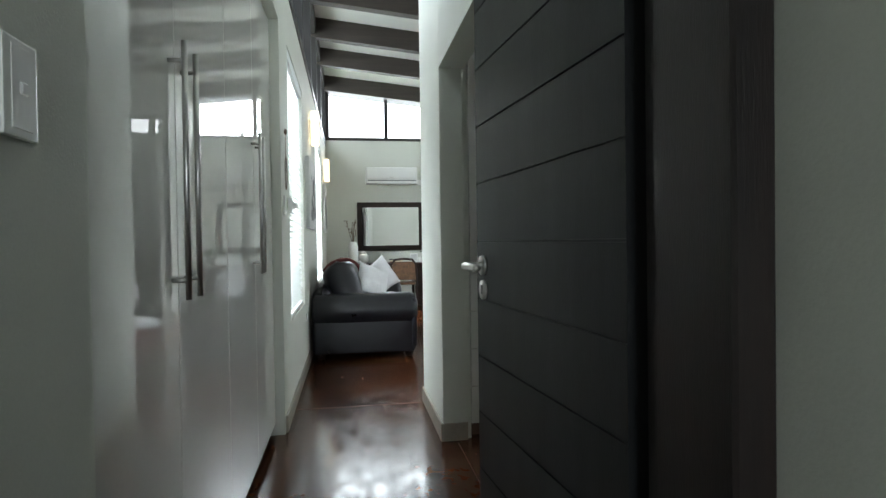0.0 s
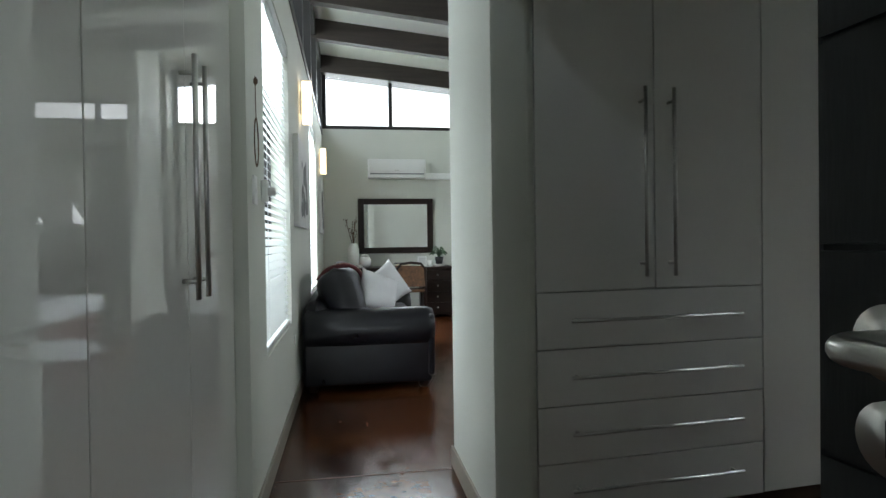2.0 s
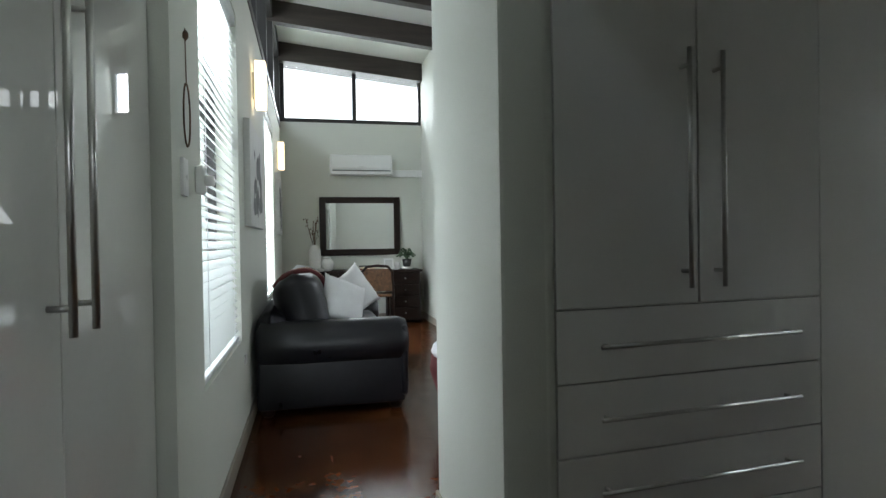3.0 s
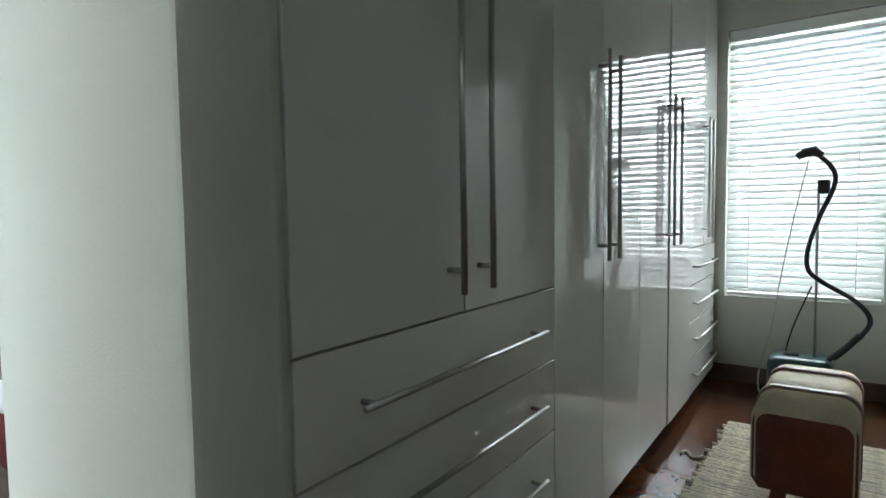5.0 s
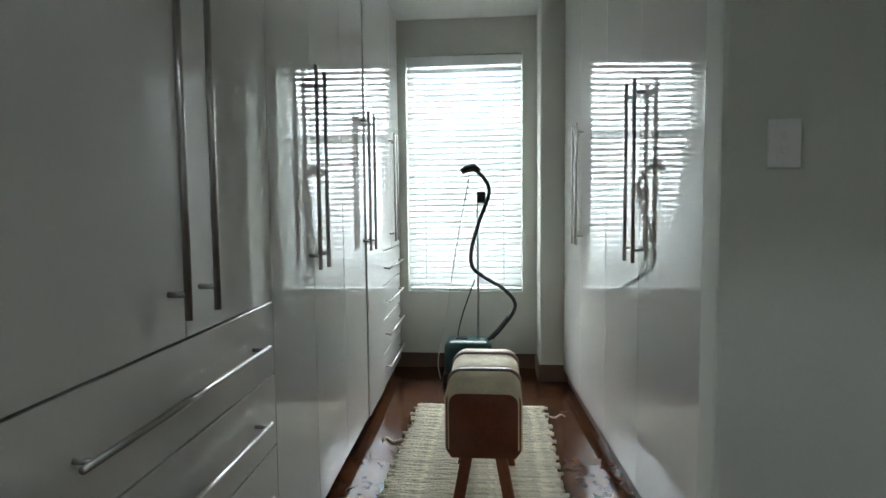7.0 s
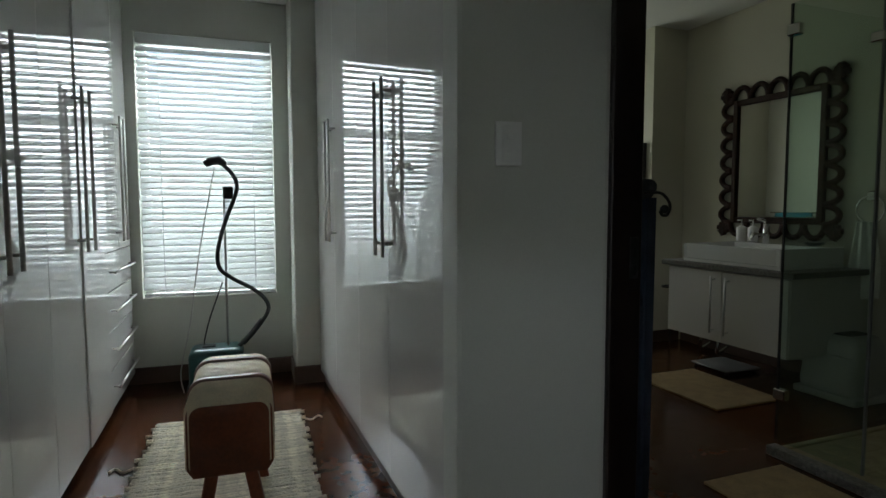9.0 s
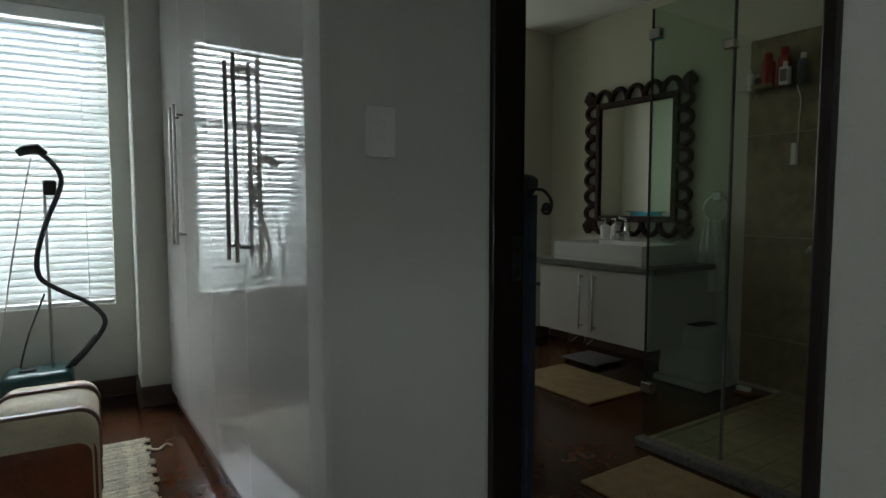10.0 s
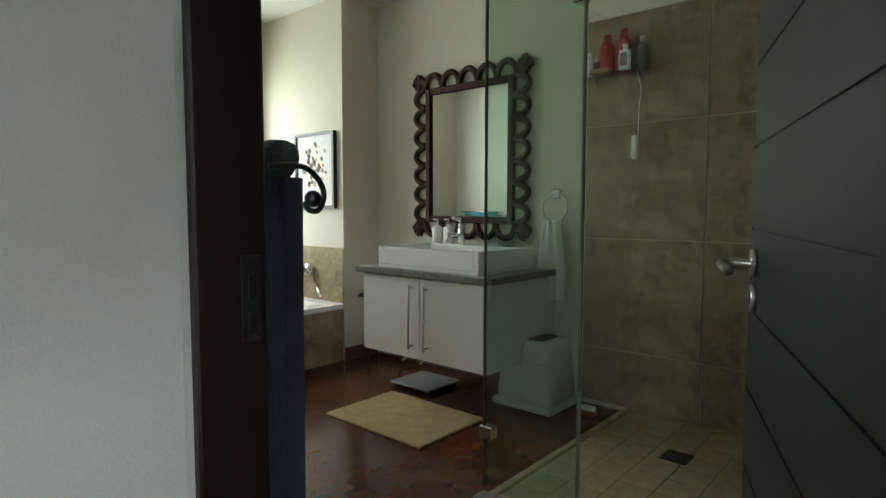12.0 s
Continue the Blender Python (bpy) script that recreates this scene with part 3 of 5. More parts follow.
# ---- doors ----
def grooved_door(name, hinge, angle, width, label, lever):
    """A leaf that starts at hinge and runs along angle (degrees from +x); grooves fan out across both faces."""
    m = Matrix.Translation((*hinge, 0)) @ Matrix.Rotation(radians(angle), 4, "Z")
    ob = new(name)
    ob.matrix_basis = m
    BASES[ob] = Vector((0, 0, 0))
    tagged(ob, label, "door", kind="structure")
    bm = boxes((0, width, -0.02, 0.02, 0.008, 2.05))
    cuts = [0.19 + 0.1555 * k for k in range(12)]
    for z in cuts:
        for dz in (-0.0028, 0.0028):
            geom = bm.verts[:] + bm.edges[:] + bm.faces[:]
            bmesh.ops.bisect_plane(bm, geom=geom, plane_co=(0, 0, z + dz), plane_no=(0, 0, 1))
    strips = [f for f in bm.faces if abs(f.normal.y) > 0.9 and any(abs(f.calc_center_median().z - z) < 0.003 for z in cuts)]
    bmesh.ops.inset_individual(bm, faces=strips, thickness=0.0005, depth=-0.004)
    part("leaf", bm, DARKWOOD, ob)
    for s in (-1, 1):
        y = 0.02 * s
        part("rose", tube([(width - 0.06, y, lever), (width - 0.06, y + s * 0.009, lever)], 0.026, 24), STEEL, ob, "round steel rose")
        part("lever", tube(smooth_curve([(width - 0.06, y + s * 0.005, lever), (width - 0.06, y + s * 0.045, lever), (width - 0.075, y + s * 0.058, lever), (width - 0.10, y + s * 0.06, lever), (width - 0.185, y + s * 0.06, lever - 0.002)], 6), 0.0095, 12), STEEL, ob, "brushed steel lever handle")
        part("keyhole_plate", tube([(width - 0.06, y, lever - 0.065), (width - 0.06, y + s * 0.007, lever - 0.065)], 0.026, 24), STEEL, ob)
        part("keyhole", boxes((width - 0.064, width - 0.056, min(y + s * 0.0068, y + s * 0.0078), max(y + s * 0.0068, y + s * 0.0078), lever - 0.077, lever - 0.052)), BLACK, ob)
    return ob


grooved_door("door_1", (0.392, 0.575), 95.2, 0.74, "open charcoal door with horizontal grooves and steel lever", 1.06)
grooved_door("door_2", (0.802, 1.18), -63.8, 0.82, "half-open charcoal bathroom door with grooves and steel lever", 1.06)
struct("door_frame_1", boxes((0.375, 0.43, 0.33, 0.50, 0, 2.12), (0.395, 0.43, 0.50, 0.56, 0, 2.12), (-0.445, -0.432, 0.33, 0.43, 0, 2.12), (-0.432, 0.375, 0.33, 0.50, 2.07, 2.12), bevel=0.005), FRAMEWOOD, label="dark stained timber frame of the entry door", category="door frame")
struct("door_frame_2", boxes((0.713, 0.737, 1.284, 1.378, 0, 2.08), (0.713, 0.782, 1.165, 1.284, 0, 2.08), (1.548, 1.60, 1.276, 1.378, 0, 2.08), (0.737, 1.548, 1.284, 1.378, 2.035, 2.08), bevel=0.004), FRAMEWOOD, label="dark timber frame of the bathroom door", category="door frame")
lk = thing("strike_plate", (1.546, 1.29, 1.0), "steel strike plate let into the dark jamb", "lock")
part("plate", boxes((1.5445, 1.548, 1.288, 1.316, 0.975, 1.095)), IRON, lk)
part("slot", boxes((1.5425, 1.5446, 1.297, 1.307, 0.985, 1.015)), BLACK, lk)
part("slot", boxes((1.5425, 1.5446, 1.297, 1.307, 1.035, 1.07)), BLACK, lk)


# ---- wall plates ----
def switch_plate(place, normal, label, buttons=2, h=0.118, w=0.074):
    sw = thing("light_switch", place, label, "switch")
    x, y, z = place
    nx = normal
    part("plate", boxes((min(x, x + nx * 0.011), max(x, x + nx * 0.011), y - w / 2, y + w / 2, z - h / 2, z + h / 2), bevel=0.003, seg=2), PLASTIC, sw)
    part("insert", boxes((min(x + nx * 0.0112, x + nx * 0.0125), max(x + nx * 0.0112, x + nx * 0.0125), y - w * 0.3, y + w * 0.3, z - h * 0.42, z + h * 0.42), bevel=0.0005), PLASTIC, sw)
    for k in range(buttons):
        zz = z + (0.018 - 0.036 * k if buttons > 1 else 0)
        part("rocker", boxes((min(x + nx * 0.0125, x + nx * 0.016), max(x + nx * 0.0125, x + nx * 0.016), y - 0.008, y + 0.008, zz - 0.008, zz + 0.008), bevel=0.002), PLASTIC, sw)


switch_plate((1.565, 1.688, 1.352), -1, "white double light switch on the wall end")
switch_plate((-0.44, 0.525, 1.316), 1, "white light switch on the passage wall", 1)
switch_plate((-0.43, 3.385, 1.355), 1, "white light switch beside the blind", 1)
ot = thing("wall_socket", (-0.43, 5.02, 0.47), "small white socket low on the wall", "socket")
part("plate", boxes((-0.43, -0.42, 4.985, 5.055, 0.44, 0.50), bevel=0.003), PLASTIC, ot)
ot = thing("blind_cleat", (-0.43, 3.60, 1.37), "white plastic winder knob beside the window", "cleat")
part("base", boxes((-0.43, -0.40, 3.585, 3.625, 1.32, 1.42), bevel=0.006), PLASTIC, ot)
part("knob", lathe(-0.385, 3.605, [(0.016, 1.35), (0.02, 1.365), (0.016, 1.385)], 14), PLASTIC, ot)
hk = thing("wire_ornament", (-0.42, 3.41, 1.63), "bent wire loop ornament hanging on a cord", "ornament")
part("loop", tube([(-0.418, 3.41 + 0.05 * math.sin(k / 20 * math.tau), 1.555 + 0.10 * math.cos(k / 20 * math.tau)) for k in range(20)], 0.003, 6, True), TWIG, hk)
part("cord", tube([(-0.418, 3.41, 1.65), (-0.42, 3.412, 1.83)], 0.002, 6), TWIG, hk)
part("bead", lathe(-0.418, 3.411, [(0.002, 1.79), (0.009, 1.80), (0.009, 1.815), (0.002, 1.825)], 10), TWIG, hk)

# ---- west wall pictures and sconces ----
for y0, y1, z0, z1 in ((5.15, 6.15, 1.26, 1.92), (8.55, 9.35, 1.27, 2.0)):
    p = thing("canvas_picture", (-0.43, (y0 + y1) / 2, z0), "unframed black and white canvas print of a driftwood shape", "picture", group="canvas prints")
    part("canvas", boxes((-0.43, -0.39, y0, y1, z0, z1), bevel=0.003), PRINT_L, p)
    random.seed(int(y0 * 10))
    bm = bmesh.new()
    for k in range(26):
        cy, cz = y0 + (y1 - y0) * (0.25 + 0.5 * random.random()), z0 + (z1 - z0) * (0.12 + 0.62 * random.random())
        r = 0.03 + 0.08 * random.random()
        vs = [bm.verts.new((-0.3885 + k * 0.00003, cy + r * (0.7 + 0.5 * random.random()) * math.cos(a * math.tau / 9), cz + r * (0.5 + 0.5 * random.random()) * math.sin(a * math.tau / 9))) for a in range(9)]
        bm.faces.new(vs)
    part("print", bm, PRINT_D, p)
for y, z0, z1 in ((5.85, 2.13, 2.47), (8.95, 2.08, 2.42)):
    s = thing("wall_sconce", (-0.43, y, z0), "lit box-shaped wall lamp with frosted glass", "lamp", group="wall lamps")
    part("bracket", boxes((-0.43, -0.41, y - 0.03, y + 0.03, z0 + 0.08, z1 - 0.08)), STEEL, s)
    part("shade", boxes((-0.41, -0.335, y - 0.06, y + 0.06, z0, z1), bevel=0.01, seg=2), SHADE, s, "glowing frosted glass shade")


# ---- sofa ----
def soft(bm, amount=0.008, scale=5.0):
    for f in bm.faces:
        f.smooth = True
    for v in bm.verts:
        v.co += v.normal * amount * noise.noise(v.co * scale)
    return bm


def rounded(x0, x1, y0, y1, z0, z1, r, cuts=5):
    bm = boxes((x0, x1, y0, y1, z0, z1))
    bmesh.ops.bevel(bm, geom=bm.edges[:], offset=r, segments=4, profile=0.5, affect="EDGES")
    bm.normal_update()
    return bm


sf = thing("sofa", (0.1, 6.35, 0), "black leather sofa with rolled arms along the wall", "sofa")
part("frame", soft(rounded(-0.40, 0.52, 5.38, 7.32, 0.055, 0.34, 0.02), 0.001), LEATHER, sf)
for y0, y1, ya in ((5.32, 5.60, 5.47), (7.10, 7.38, 7.23)):
    arm = part("arm", soft(rounded(-0.39, 0.575, y0 + 0.02, y1 - 0.02, 0.055, 0.48, 0.02), 0.001), LEATHER, sf)
    prof = [(0.10 + 0.0, -0.40), (0.155, -0.37), (0.160, -0.1), (0.158, 0.25), (0.160, 0.54), (0.14, 0.595), (0.07, 0.612)]
    roll = tube([(x, ya - 0.02, 0.47) for r, x in prof], 1, 22, radii=[r for r, x in prof])
    part("roll", soft(roll, 0.003), LEATHER, arm)
    part("front_scroll", soft(rounded(0.545, 0.60, y0, y1, 0.10, 0.58, 0.025), 0.004), LEATHER, arm)
part("back", soft(rounded(-0.415, -0.20, 5.40, 7.30, 0.30, 0.70, 0.12), 0.004), LEATHER, sf)
for y0, y1 in ((5.62, 6.35), (6.35, 7.08)):
    part("seat_cushion", soft(rounded(-0.16, 0.54, y0, y1, 0.34, 0.50, 0.05), 0.010), LEATHER, sf)
    bm = pillow_bm(0.92, 0.56, 0.36)
    bmesh.ops.rotate(bm, verts=bm.verts[:], matrix=Matrix.Rotation(radians(14), 3, "X"))
    bmesh.ops.rotate(bm, verts=bm.verts[:], matrix=Matrix.Rotation(radians(-90), 3, "Z"))
    bmesh.ops.translate(bm, verts=bm.verts[:], vec=(-0.10, (y0 + y1) / 2 + (-0.10 if y0 < 6 else 0.10), 0.68))
    part("back_cushion", bm, LEATHER, sf)
for x in (-0.33, 0.52):
    for y in (5.42, 7.28):
        part("foot", lathe(x, y, [(0.03, 0), (0.045, 0.03), (0.035, 0.095)], 14), MAHOG, sf)
for x, y, z, tilt, lean, turn in ((0.19, 5.80, 0.705, 24, -22, 34), (0.29, 6.16, 0.745, -30, -18, 26)):
    bm = pillow_bm(0.37, 0.37, 0.14)
    for angle, axis in ((tilt, "Y"), (lean, "X"), (turn, "Z")):
        bmesh.ops.rotate(bm, verts=bm.verts[:], matrix=Matrix.Rotation(radians(angle), 3, axis))
    bmesh.ops.translate(bm, verts=bm.verts[:], vec=(x, y, z))
    c = thing("scatter_cushion", (x, y, 0.5), "plump white linen scatter cushion on the sofa", "cushion", group="white scatter cushions")
    part("cover", bm, LINEN, c)
th = thing("throw_blanket", (-0.14, 6.0, 0.9), "folded red striped throw over the sofa back", "blanket")
for k, stripe in enumerate((BURG, CREAM_HIDE, BURG, BANDM)):
    d = k * 0.045
    part("stripe", tube(smooth_curve([(-0.30, 5.76 + d, 0.83), (-0.22, 5.80 + d, 0.915), (-0.08, 5.86 + d, 0.945), (0.03, 5.92 + d, 0.89), (0.08, 5.96 + d, 0.78)], 6), 0.02, 8), stripe, th)

# ---- north wall: air conditioner, mirror, desk ----
ac = thing("air_conditioner", (0.70, 9.9, 2.1), "white wall-mounted split air conditioner", "air conditioner")
part("housing", boxes((0.26, 1.15, 9.80, 9.998, 2.13, 2.42), bevel=0.03, seg=3), PLASTIC, ac)
part("front_panel", boxes((0.275, 1.135, 9.786, 9.80, 2.215, 2.40), bevel=0.005, seg=2), PORCELAIN, ac)
part("louvre", boxes((0.30, 1.11, 9.79, 9.81, 2.135, 2.165), bevel=0.004), PLASTIC, ac)
# Shadow gap above the louvre, put in as a thin grey strip.
part("slot_shade", boxes((0.29, 1.12, 9.792, 9.803, 2.180, 2.197)), SCALEM, ac, "grey strip coloured as the shade in the air outlet gap")
part("badge", boxes((0.67, 0.73, 9.783, 9.786, 2.235, 2.245)), STEEL, ac)
part("trunking", boxes((1.15, 1.615, 9.95, 9.998, 2.12, 2.22), bevel=0.004), PLASTIC, ac, "white plastic pipe trunking")
mr = thing("wall_mirror", (0.69, 9.98, 0.97), "rectangular mirror in a wide dark wooden frame", "mirror")
part("glass", boxes((0.17, 1.20, 9.962, 9.97, 1.04, 1.75)), MIRROR, mr)
part("frame", boxes((0.10, 0.19, 9.945, 9.997, 0.97, 1.82), (1.18, 1.27, 9.945, 9.997, 0.97, 1.82), (0.19, 1.18, 9.945, 9.997, 1.73, 1.82), (0.19, 1.18, 9.945, 9.997, 0.97, 1.06), bevel=0.006), MAHOG, mr)
dk = thing("desk", (0.75, 9.7, 0), "dark wooden desk with a drawer pedestal", "desk")
part("top", boxes((0.0, 1.50, 9.42, 9.98, 0.73, 0.765), bevel=0.006), MAHOG, dk)
for x0, x1 in ((1.04, 1.47), (0.03, 0.42)):
    pd = part("pedestal", boxes((x0, x1, 9.47, 9.96, 0.05, 0.73)), MAHOG, dk)
    for k in range(4):
        dr = part("drawer", boxes((x0 + 0.012, x1 - 0.012, 9.452, 9.47, 0.08 + k * 0.162, 0.23 + k * 0.162), bevel=0.004), MAHOG, pd)
        part("knob", lathe((x0 + x1) / 2, 9.44, [(0.004, 0.145 + k * 0.162), (0.014, 0.152 + k * 0.162), (0.014, 0.16 + k * 0.162), (0.004, 0.168 + k * 0.162)], 10), STEEL, pd)
ch = thing("rattan_chair", (0.82, 9.3, 0), "woven rattan chair pushed under the desk", "chair")
part("back_panel", rounded(0.64, 1.02, 9.08, 9.11, 0.50, 0.80, 0.012), RATTAN, ch)
part("back_frame", tube([(0.61, 9.10, 0.0), (0.61, 9.10, 0.5), (0.62, 9.08, 0.76), (0.68, 9.07, 0.83), (0.82, 9.065, 0.845), (0.96, 9.07, 0.83), (1.02, 9.08, 0.76), (1.03, 9.10, 0.5), (1.03, 9.10, 0.0)], 0.019, 10), MAHOG, ch)
part("seat", rounded(0.61, 1.03, 9.10, 9.44, 0.42, 0.46, 0.015), RATTAN, ch)
for x in (0.63, 1.01):
    part("leg", tube([(x, 9.42, 0), (x, 9.42, 0.43)], 0.017, 10), MAHOG, ch)
vs = thing("vase", (0.02, 9.6, 0.765), "tall white ceramic vase with dry twigs", "vase")
part("body", lathe(0.02, 9.6, [(0.06, 0.765), (0.085, 0.79), (0.085, 1.05), (0.06, 1.10), (0.055, 1.13)]), CERAMIC, vs)
random.seed(4)
tw = part("twigs", tube(smooth_curve([(0.02, 9.6, 1.0), (0.03, 9.6, 1.25), (0.07, 9.58, 1.52)], 5), 0.004, 5), TWIG, vs)
for k in range(13):
    a, r = random.uniform(-0.5, 1.0), random.uniform(0.1, 0.34)
    tip = Vector((0.02 + a * r * 1.2, 9.6 + random.uniform(-0.08, 0.08), 1.16 + random.uniform(0.06, 0.34)))
    b = tube(smooth_curve([(0.02, 9.6, 1.05), (0.02 + a * r * 0.4, 9.6, 1.2), tip], 4), 0.0028, 5)
    for q in range(3):
        bmesh.ops.create_icosphere(b, subdivisions=1, radius=0.010, matrix=Matrix.Translation(tip + Vector((random.uniform(-0.03, 0.03), 0, random.uniform(-0.06, 0.02)))))
    part("twig", b, TWIG, vs)
jr = thing("ginger_jar", (0.19, 9.62, 0.765), "rounded white lidded jar", "jar")
part("body", lathe(0.19, 9.62, [(0.05, 0.765), (0.085, 0.80), (0.09, 0.88), (0.06, 0.93)]), CERAMIC, jr)
part("lid", lathe(0.19, 9.62, [(0.062, 0.93), (0.05, 0.955), (0.01, 0.97)]), CERAMIC, jr)
bw = thing("bowl", (0.10, 9.52, 0.765), "small white ceramic bowl", "bowl")
part("body", lathe(0.10, 9.52, [(0.03, 0.765), (0.055, 0.79), (0.05, 0.815), (0.04, 0.79)]), CERAMIC, bw)
for k, (c, dx) in enumerate(((TAN, 0.0), (CREAM_HIDE, 0.01), (PRINT_D, -0.01))):
    bk = thing("book", (0.74, 9.62, 0.765 + 0.022 * k), "small book lying in a stack", "book", group="stacked books")
    part("cover", boxes((0.64 + dx, 0.84 + dx, 9.55, 9.70, 0.766 + 0.022 * k, 0.786 + 0.022 * k), bevel=0.002), c, bk)
cd = thing("photo_frame", (1.05, 9.65, 0.765), "small white picture frame on the desk", "frame")
part("frame", boxes((0.98, 1.12, 9.64, 9.655, 0.766, 0.92), bevel=0.003), PLASTIC, cd)
part("card", boxes((1.0, 1.10, 9.637, 9.64, 0.786, 0.90)), PRINT_L, cd)
mg = thing("mug", (1.16, 9.58, 0.765), "white mug with a round handle", "mug")
part("cup", lathe(1.16, 9.58, [(0.035, 0.765), (0.04, 0.77), (0.042, 0.86), (0.036, 0.862)], 18), CERAMIC, mg)
part("handle", tube([(1.205 + 0.02 * math.cos(a / 12 * math.tau), 9.58, 0.815 + 0.028 * math.sin(a / 12 * math.tau)) for a in range(12)], 0.005, 6, True), CERAMIC, mg)
pl = thing("potted_plant", (1.31, 9.62, 0.765), "small green spiky plant in a dark pot on a saucer", "plant")
part("saucer", lathe(1.31, 9.62, [(0.06, 0.766), (0.09, 0.78), (0.085, 0.80)]), CERAMIC, pl)
part("pot", lathe(1.31, 9.62, [(0.05, 0.80), (0.07, 0.91), (0.06, 0.91)], 18), BLACK, pl)
random.seed(9)
for k in range(16):
    a, r, h = k / 16 * math.tau, random.uniform(0.08, 0.18), random.uniform(0.06, 0.17)
    d = Vector((math.cos(a), math.sin(a), 0))
    c0 = Vector((1.31, 9.62, 0.90))
    part("leaf", tube(smooth_curve([c0, c0 + d * r * 0.4 + Vector((0, 0, h)), c0 + d * r + Vector((0, 0, h * 0.55))], 5), 0.01, 6, radii=None), LEAF, pl)

# ---- bed beyond the partition, high window and curtain of the bedroom ----
bd = thing("bed", (3.0, 7.45, 0), "bed with white bedding over a burgundy base", "bed")
part("base", rounded(2.00, 3.97, 6.60, 8.30, 0.06, 0.36, 0.03), BURG, bd)
part("mattress", soft(rounded(1.95, 3.97, 6.55, 8.35, 0.36, 0.58, 0.07), 0.01), LINEN, bd)
part("headboard", rounded(3.97, 4.05, 6.45, 8.45, 0.0, 1.15, 0.02), MAHOG, bd)
for y in (7.0, 7.9):
    bm = pillow_bm(0.7, 0.45, 0.2)
    bmesh.ops.rotate(bm, verts=bm.verts[:], matrix=Matrix.Rotation(radians(90), 3, "Z"))
    bmesh.ops.translate(bm, verts=bm.verts[:], vec=(3.80, y, 0.80))
    c = thing("bed_pillow", (3.80, y, 0.58), "white pillow leaning on the headboard", "pillow", group="bed pillows")
    part("cover", bm, LINEN, c)
ct = thing("chest_of_drawers", (2.85, 9.7, 0), "dark wooden chest under the curtained window", "chest")
part("carcass", boxes((2.42, 3.40, 9.46, 9.92, 0.05, 1.0), bevel=0.004), MAHOG, ct)
part("top", boxes((2.40, 3.42, 9.43, 9.93, 1.0, 1.03), bevel=0.005), MAHOG, ct)
for k in range(3):
    part("drawer", boxes((2.45, 3.37, 9.445, 9.46, 0.09 + k * 0.30, 0.37 + k * 0.30), bevel=0.004), MAHOG, ct)
ot = thing("ottoman", (1.02, 4.96, 0), "round burgundy ottoman with a white cushion top", "ottoman")
part("body", lathe(1.02, 4.96, [(0.20, 0.06), (0.25, 0.10), (0.31, 0.22), (0.345, 0.34), (0.33, 0.43)], 32), BURG, ot)
part("cushion", soft(lathe(1.02, 4.96, [(0.32, 0.425), (0.335, 0.45), (0.32, 0.49), (0.22, 0.515), (0.02, 0.52)], 32), 0.006), LINEN, ot)
for q in range(4):
    qx, qy = 1.02 + 0.16 * math.cos(q * 1.57 + 0.7), 4.96 + 0.16 * math.sin(q * 1.57 + 0.7)
    part("foot", lathe(qx, qy, [(0.015, 0.0), (0.022, 0.07)], 10), MAHOG, ot)
w = thing("window_bedroom", (6.0, 6.8, 2.25), "high strip window of the bedroom", "window", kind="structure")
part("window_frame", boxes((5.95, 6.05, 4.3, 9.3, 2.25, 2.29), (5.95, 6.05, 4.3, 9.3, 2.81, 2.85), *[(5.95, 6.05, y - 0.02, y + 0.02, 2.29, 2.81) for y in (5.5, 6.8, 8.0)]), ALU, w)
window_light("skylight_bedroom", (6.3, 6.8, 2.6), (2, 6.5, 1.0), 4.5, 0.6, 65)
def drape(x_top, x_low, width, z0, z1, folds):
    """A curtain that hangs straight from its rail and is drawn aside towards x_low further down."""
    bm = bmesh.new()
    cols = []
    for k in range(49):
        u = k / 48
        col = []
        for j in range(15):
            t = j / 14
            pull = min(1.0, t / 0.75) ** 1.6
            col.append(bm.verts.new((x_top + (x_low - x_top) * pull + width * (1 - 0.62 * pull) * u, 9.955 + 0.028 * math.sin(u * folds * math.tau + 0.6 * t), z1 + (z0 - z1) * t)))
        cols.append(col)
    for c0, c1 in zip(cols, cols[1:]):
        for j in range(14):
            bm.faces.new((c0[j], c1[j], c1[j + 1], c0[j + 1])).smooth = True
    bmesh.ops.solidify(bm, geom=bm.faces[:], thickness=0.003)
    return bm


cu = thing("curtain", (2.6, 9.955, 0.3), "gathered sheer white curtain drawn to one side", "curtain", group="sheer curtains")
part("cloth", drape(2.30, 1.98, 0.95, 0.25, 2.60, 9), SHEER, cu)
cu = thing("curtain", (3.5, 9.955, 1.1), "sheer white curtain across the window", "curtain", group="sheer curtains")
part("cloth", drape(2.98, 2.98, 0.95, 1.10, 2.60, 10), SHEER, cu)

# ---- dressing room: rug, bench, steamer ----
rg = thing("rag_rug", (2.6, 2.45, 0), "hand-woven cream rag rug with frayed edges", "rug", DRESS)
random.seed(12)
shapes = []
for s in range(6):
    pts = []
    for k in range(19):
        pts.append((random.uniform(-0.003, 0.003), -0.375 + k * 0.75 / 18 + (random.uniform(-0.02, 0.02) if k in (0, 18) else 0), 0.010 + random.uniform(-0.002, 0.003)))
    bm = tube(pts, 0.009, 6, radii=[0.0085 + random.uniform(-0.002, 0.0025) for _ in pts])
    shapes.append(mesh_of("strip", bm, RAGRUG))
for k in range(100):
    piece("strip", shapes[k % 6], (1.83 + k * 0.0162, 2.45 + random.uniform(-0.012, 0.012), 0), rg)
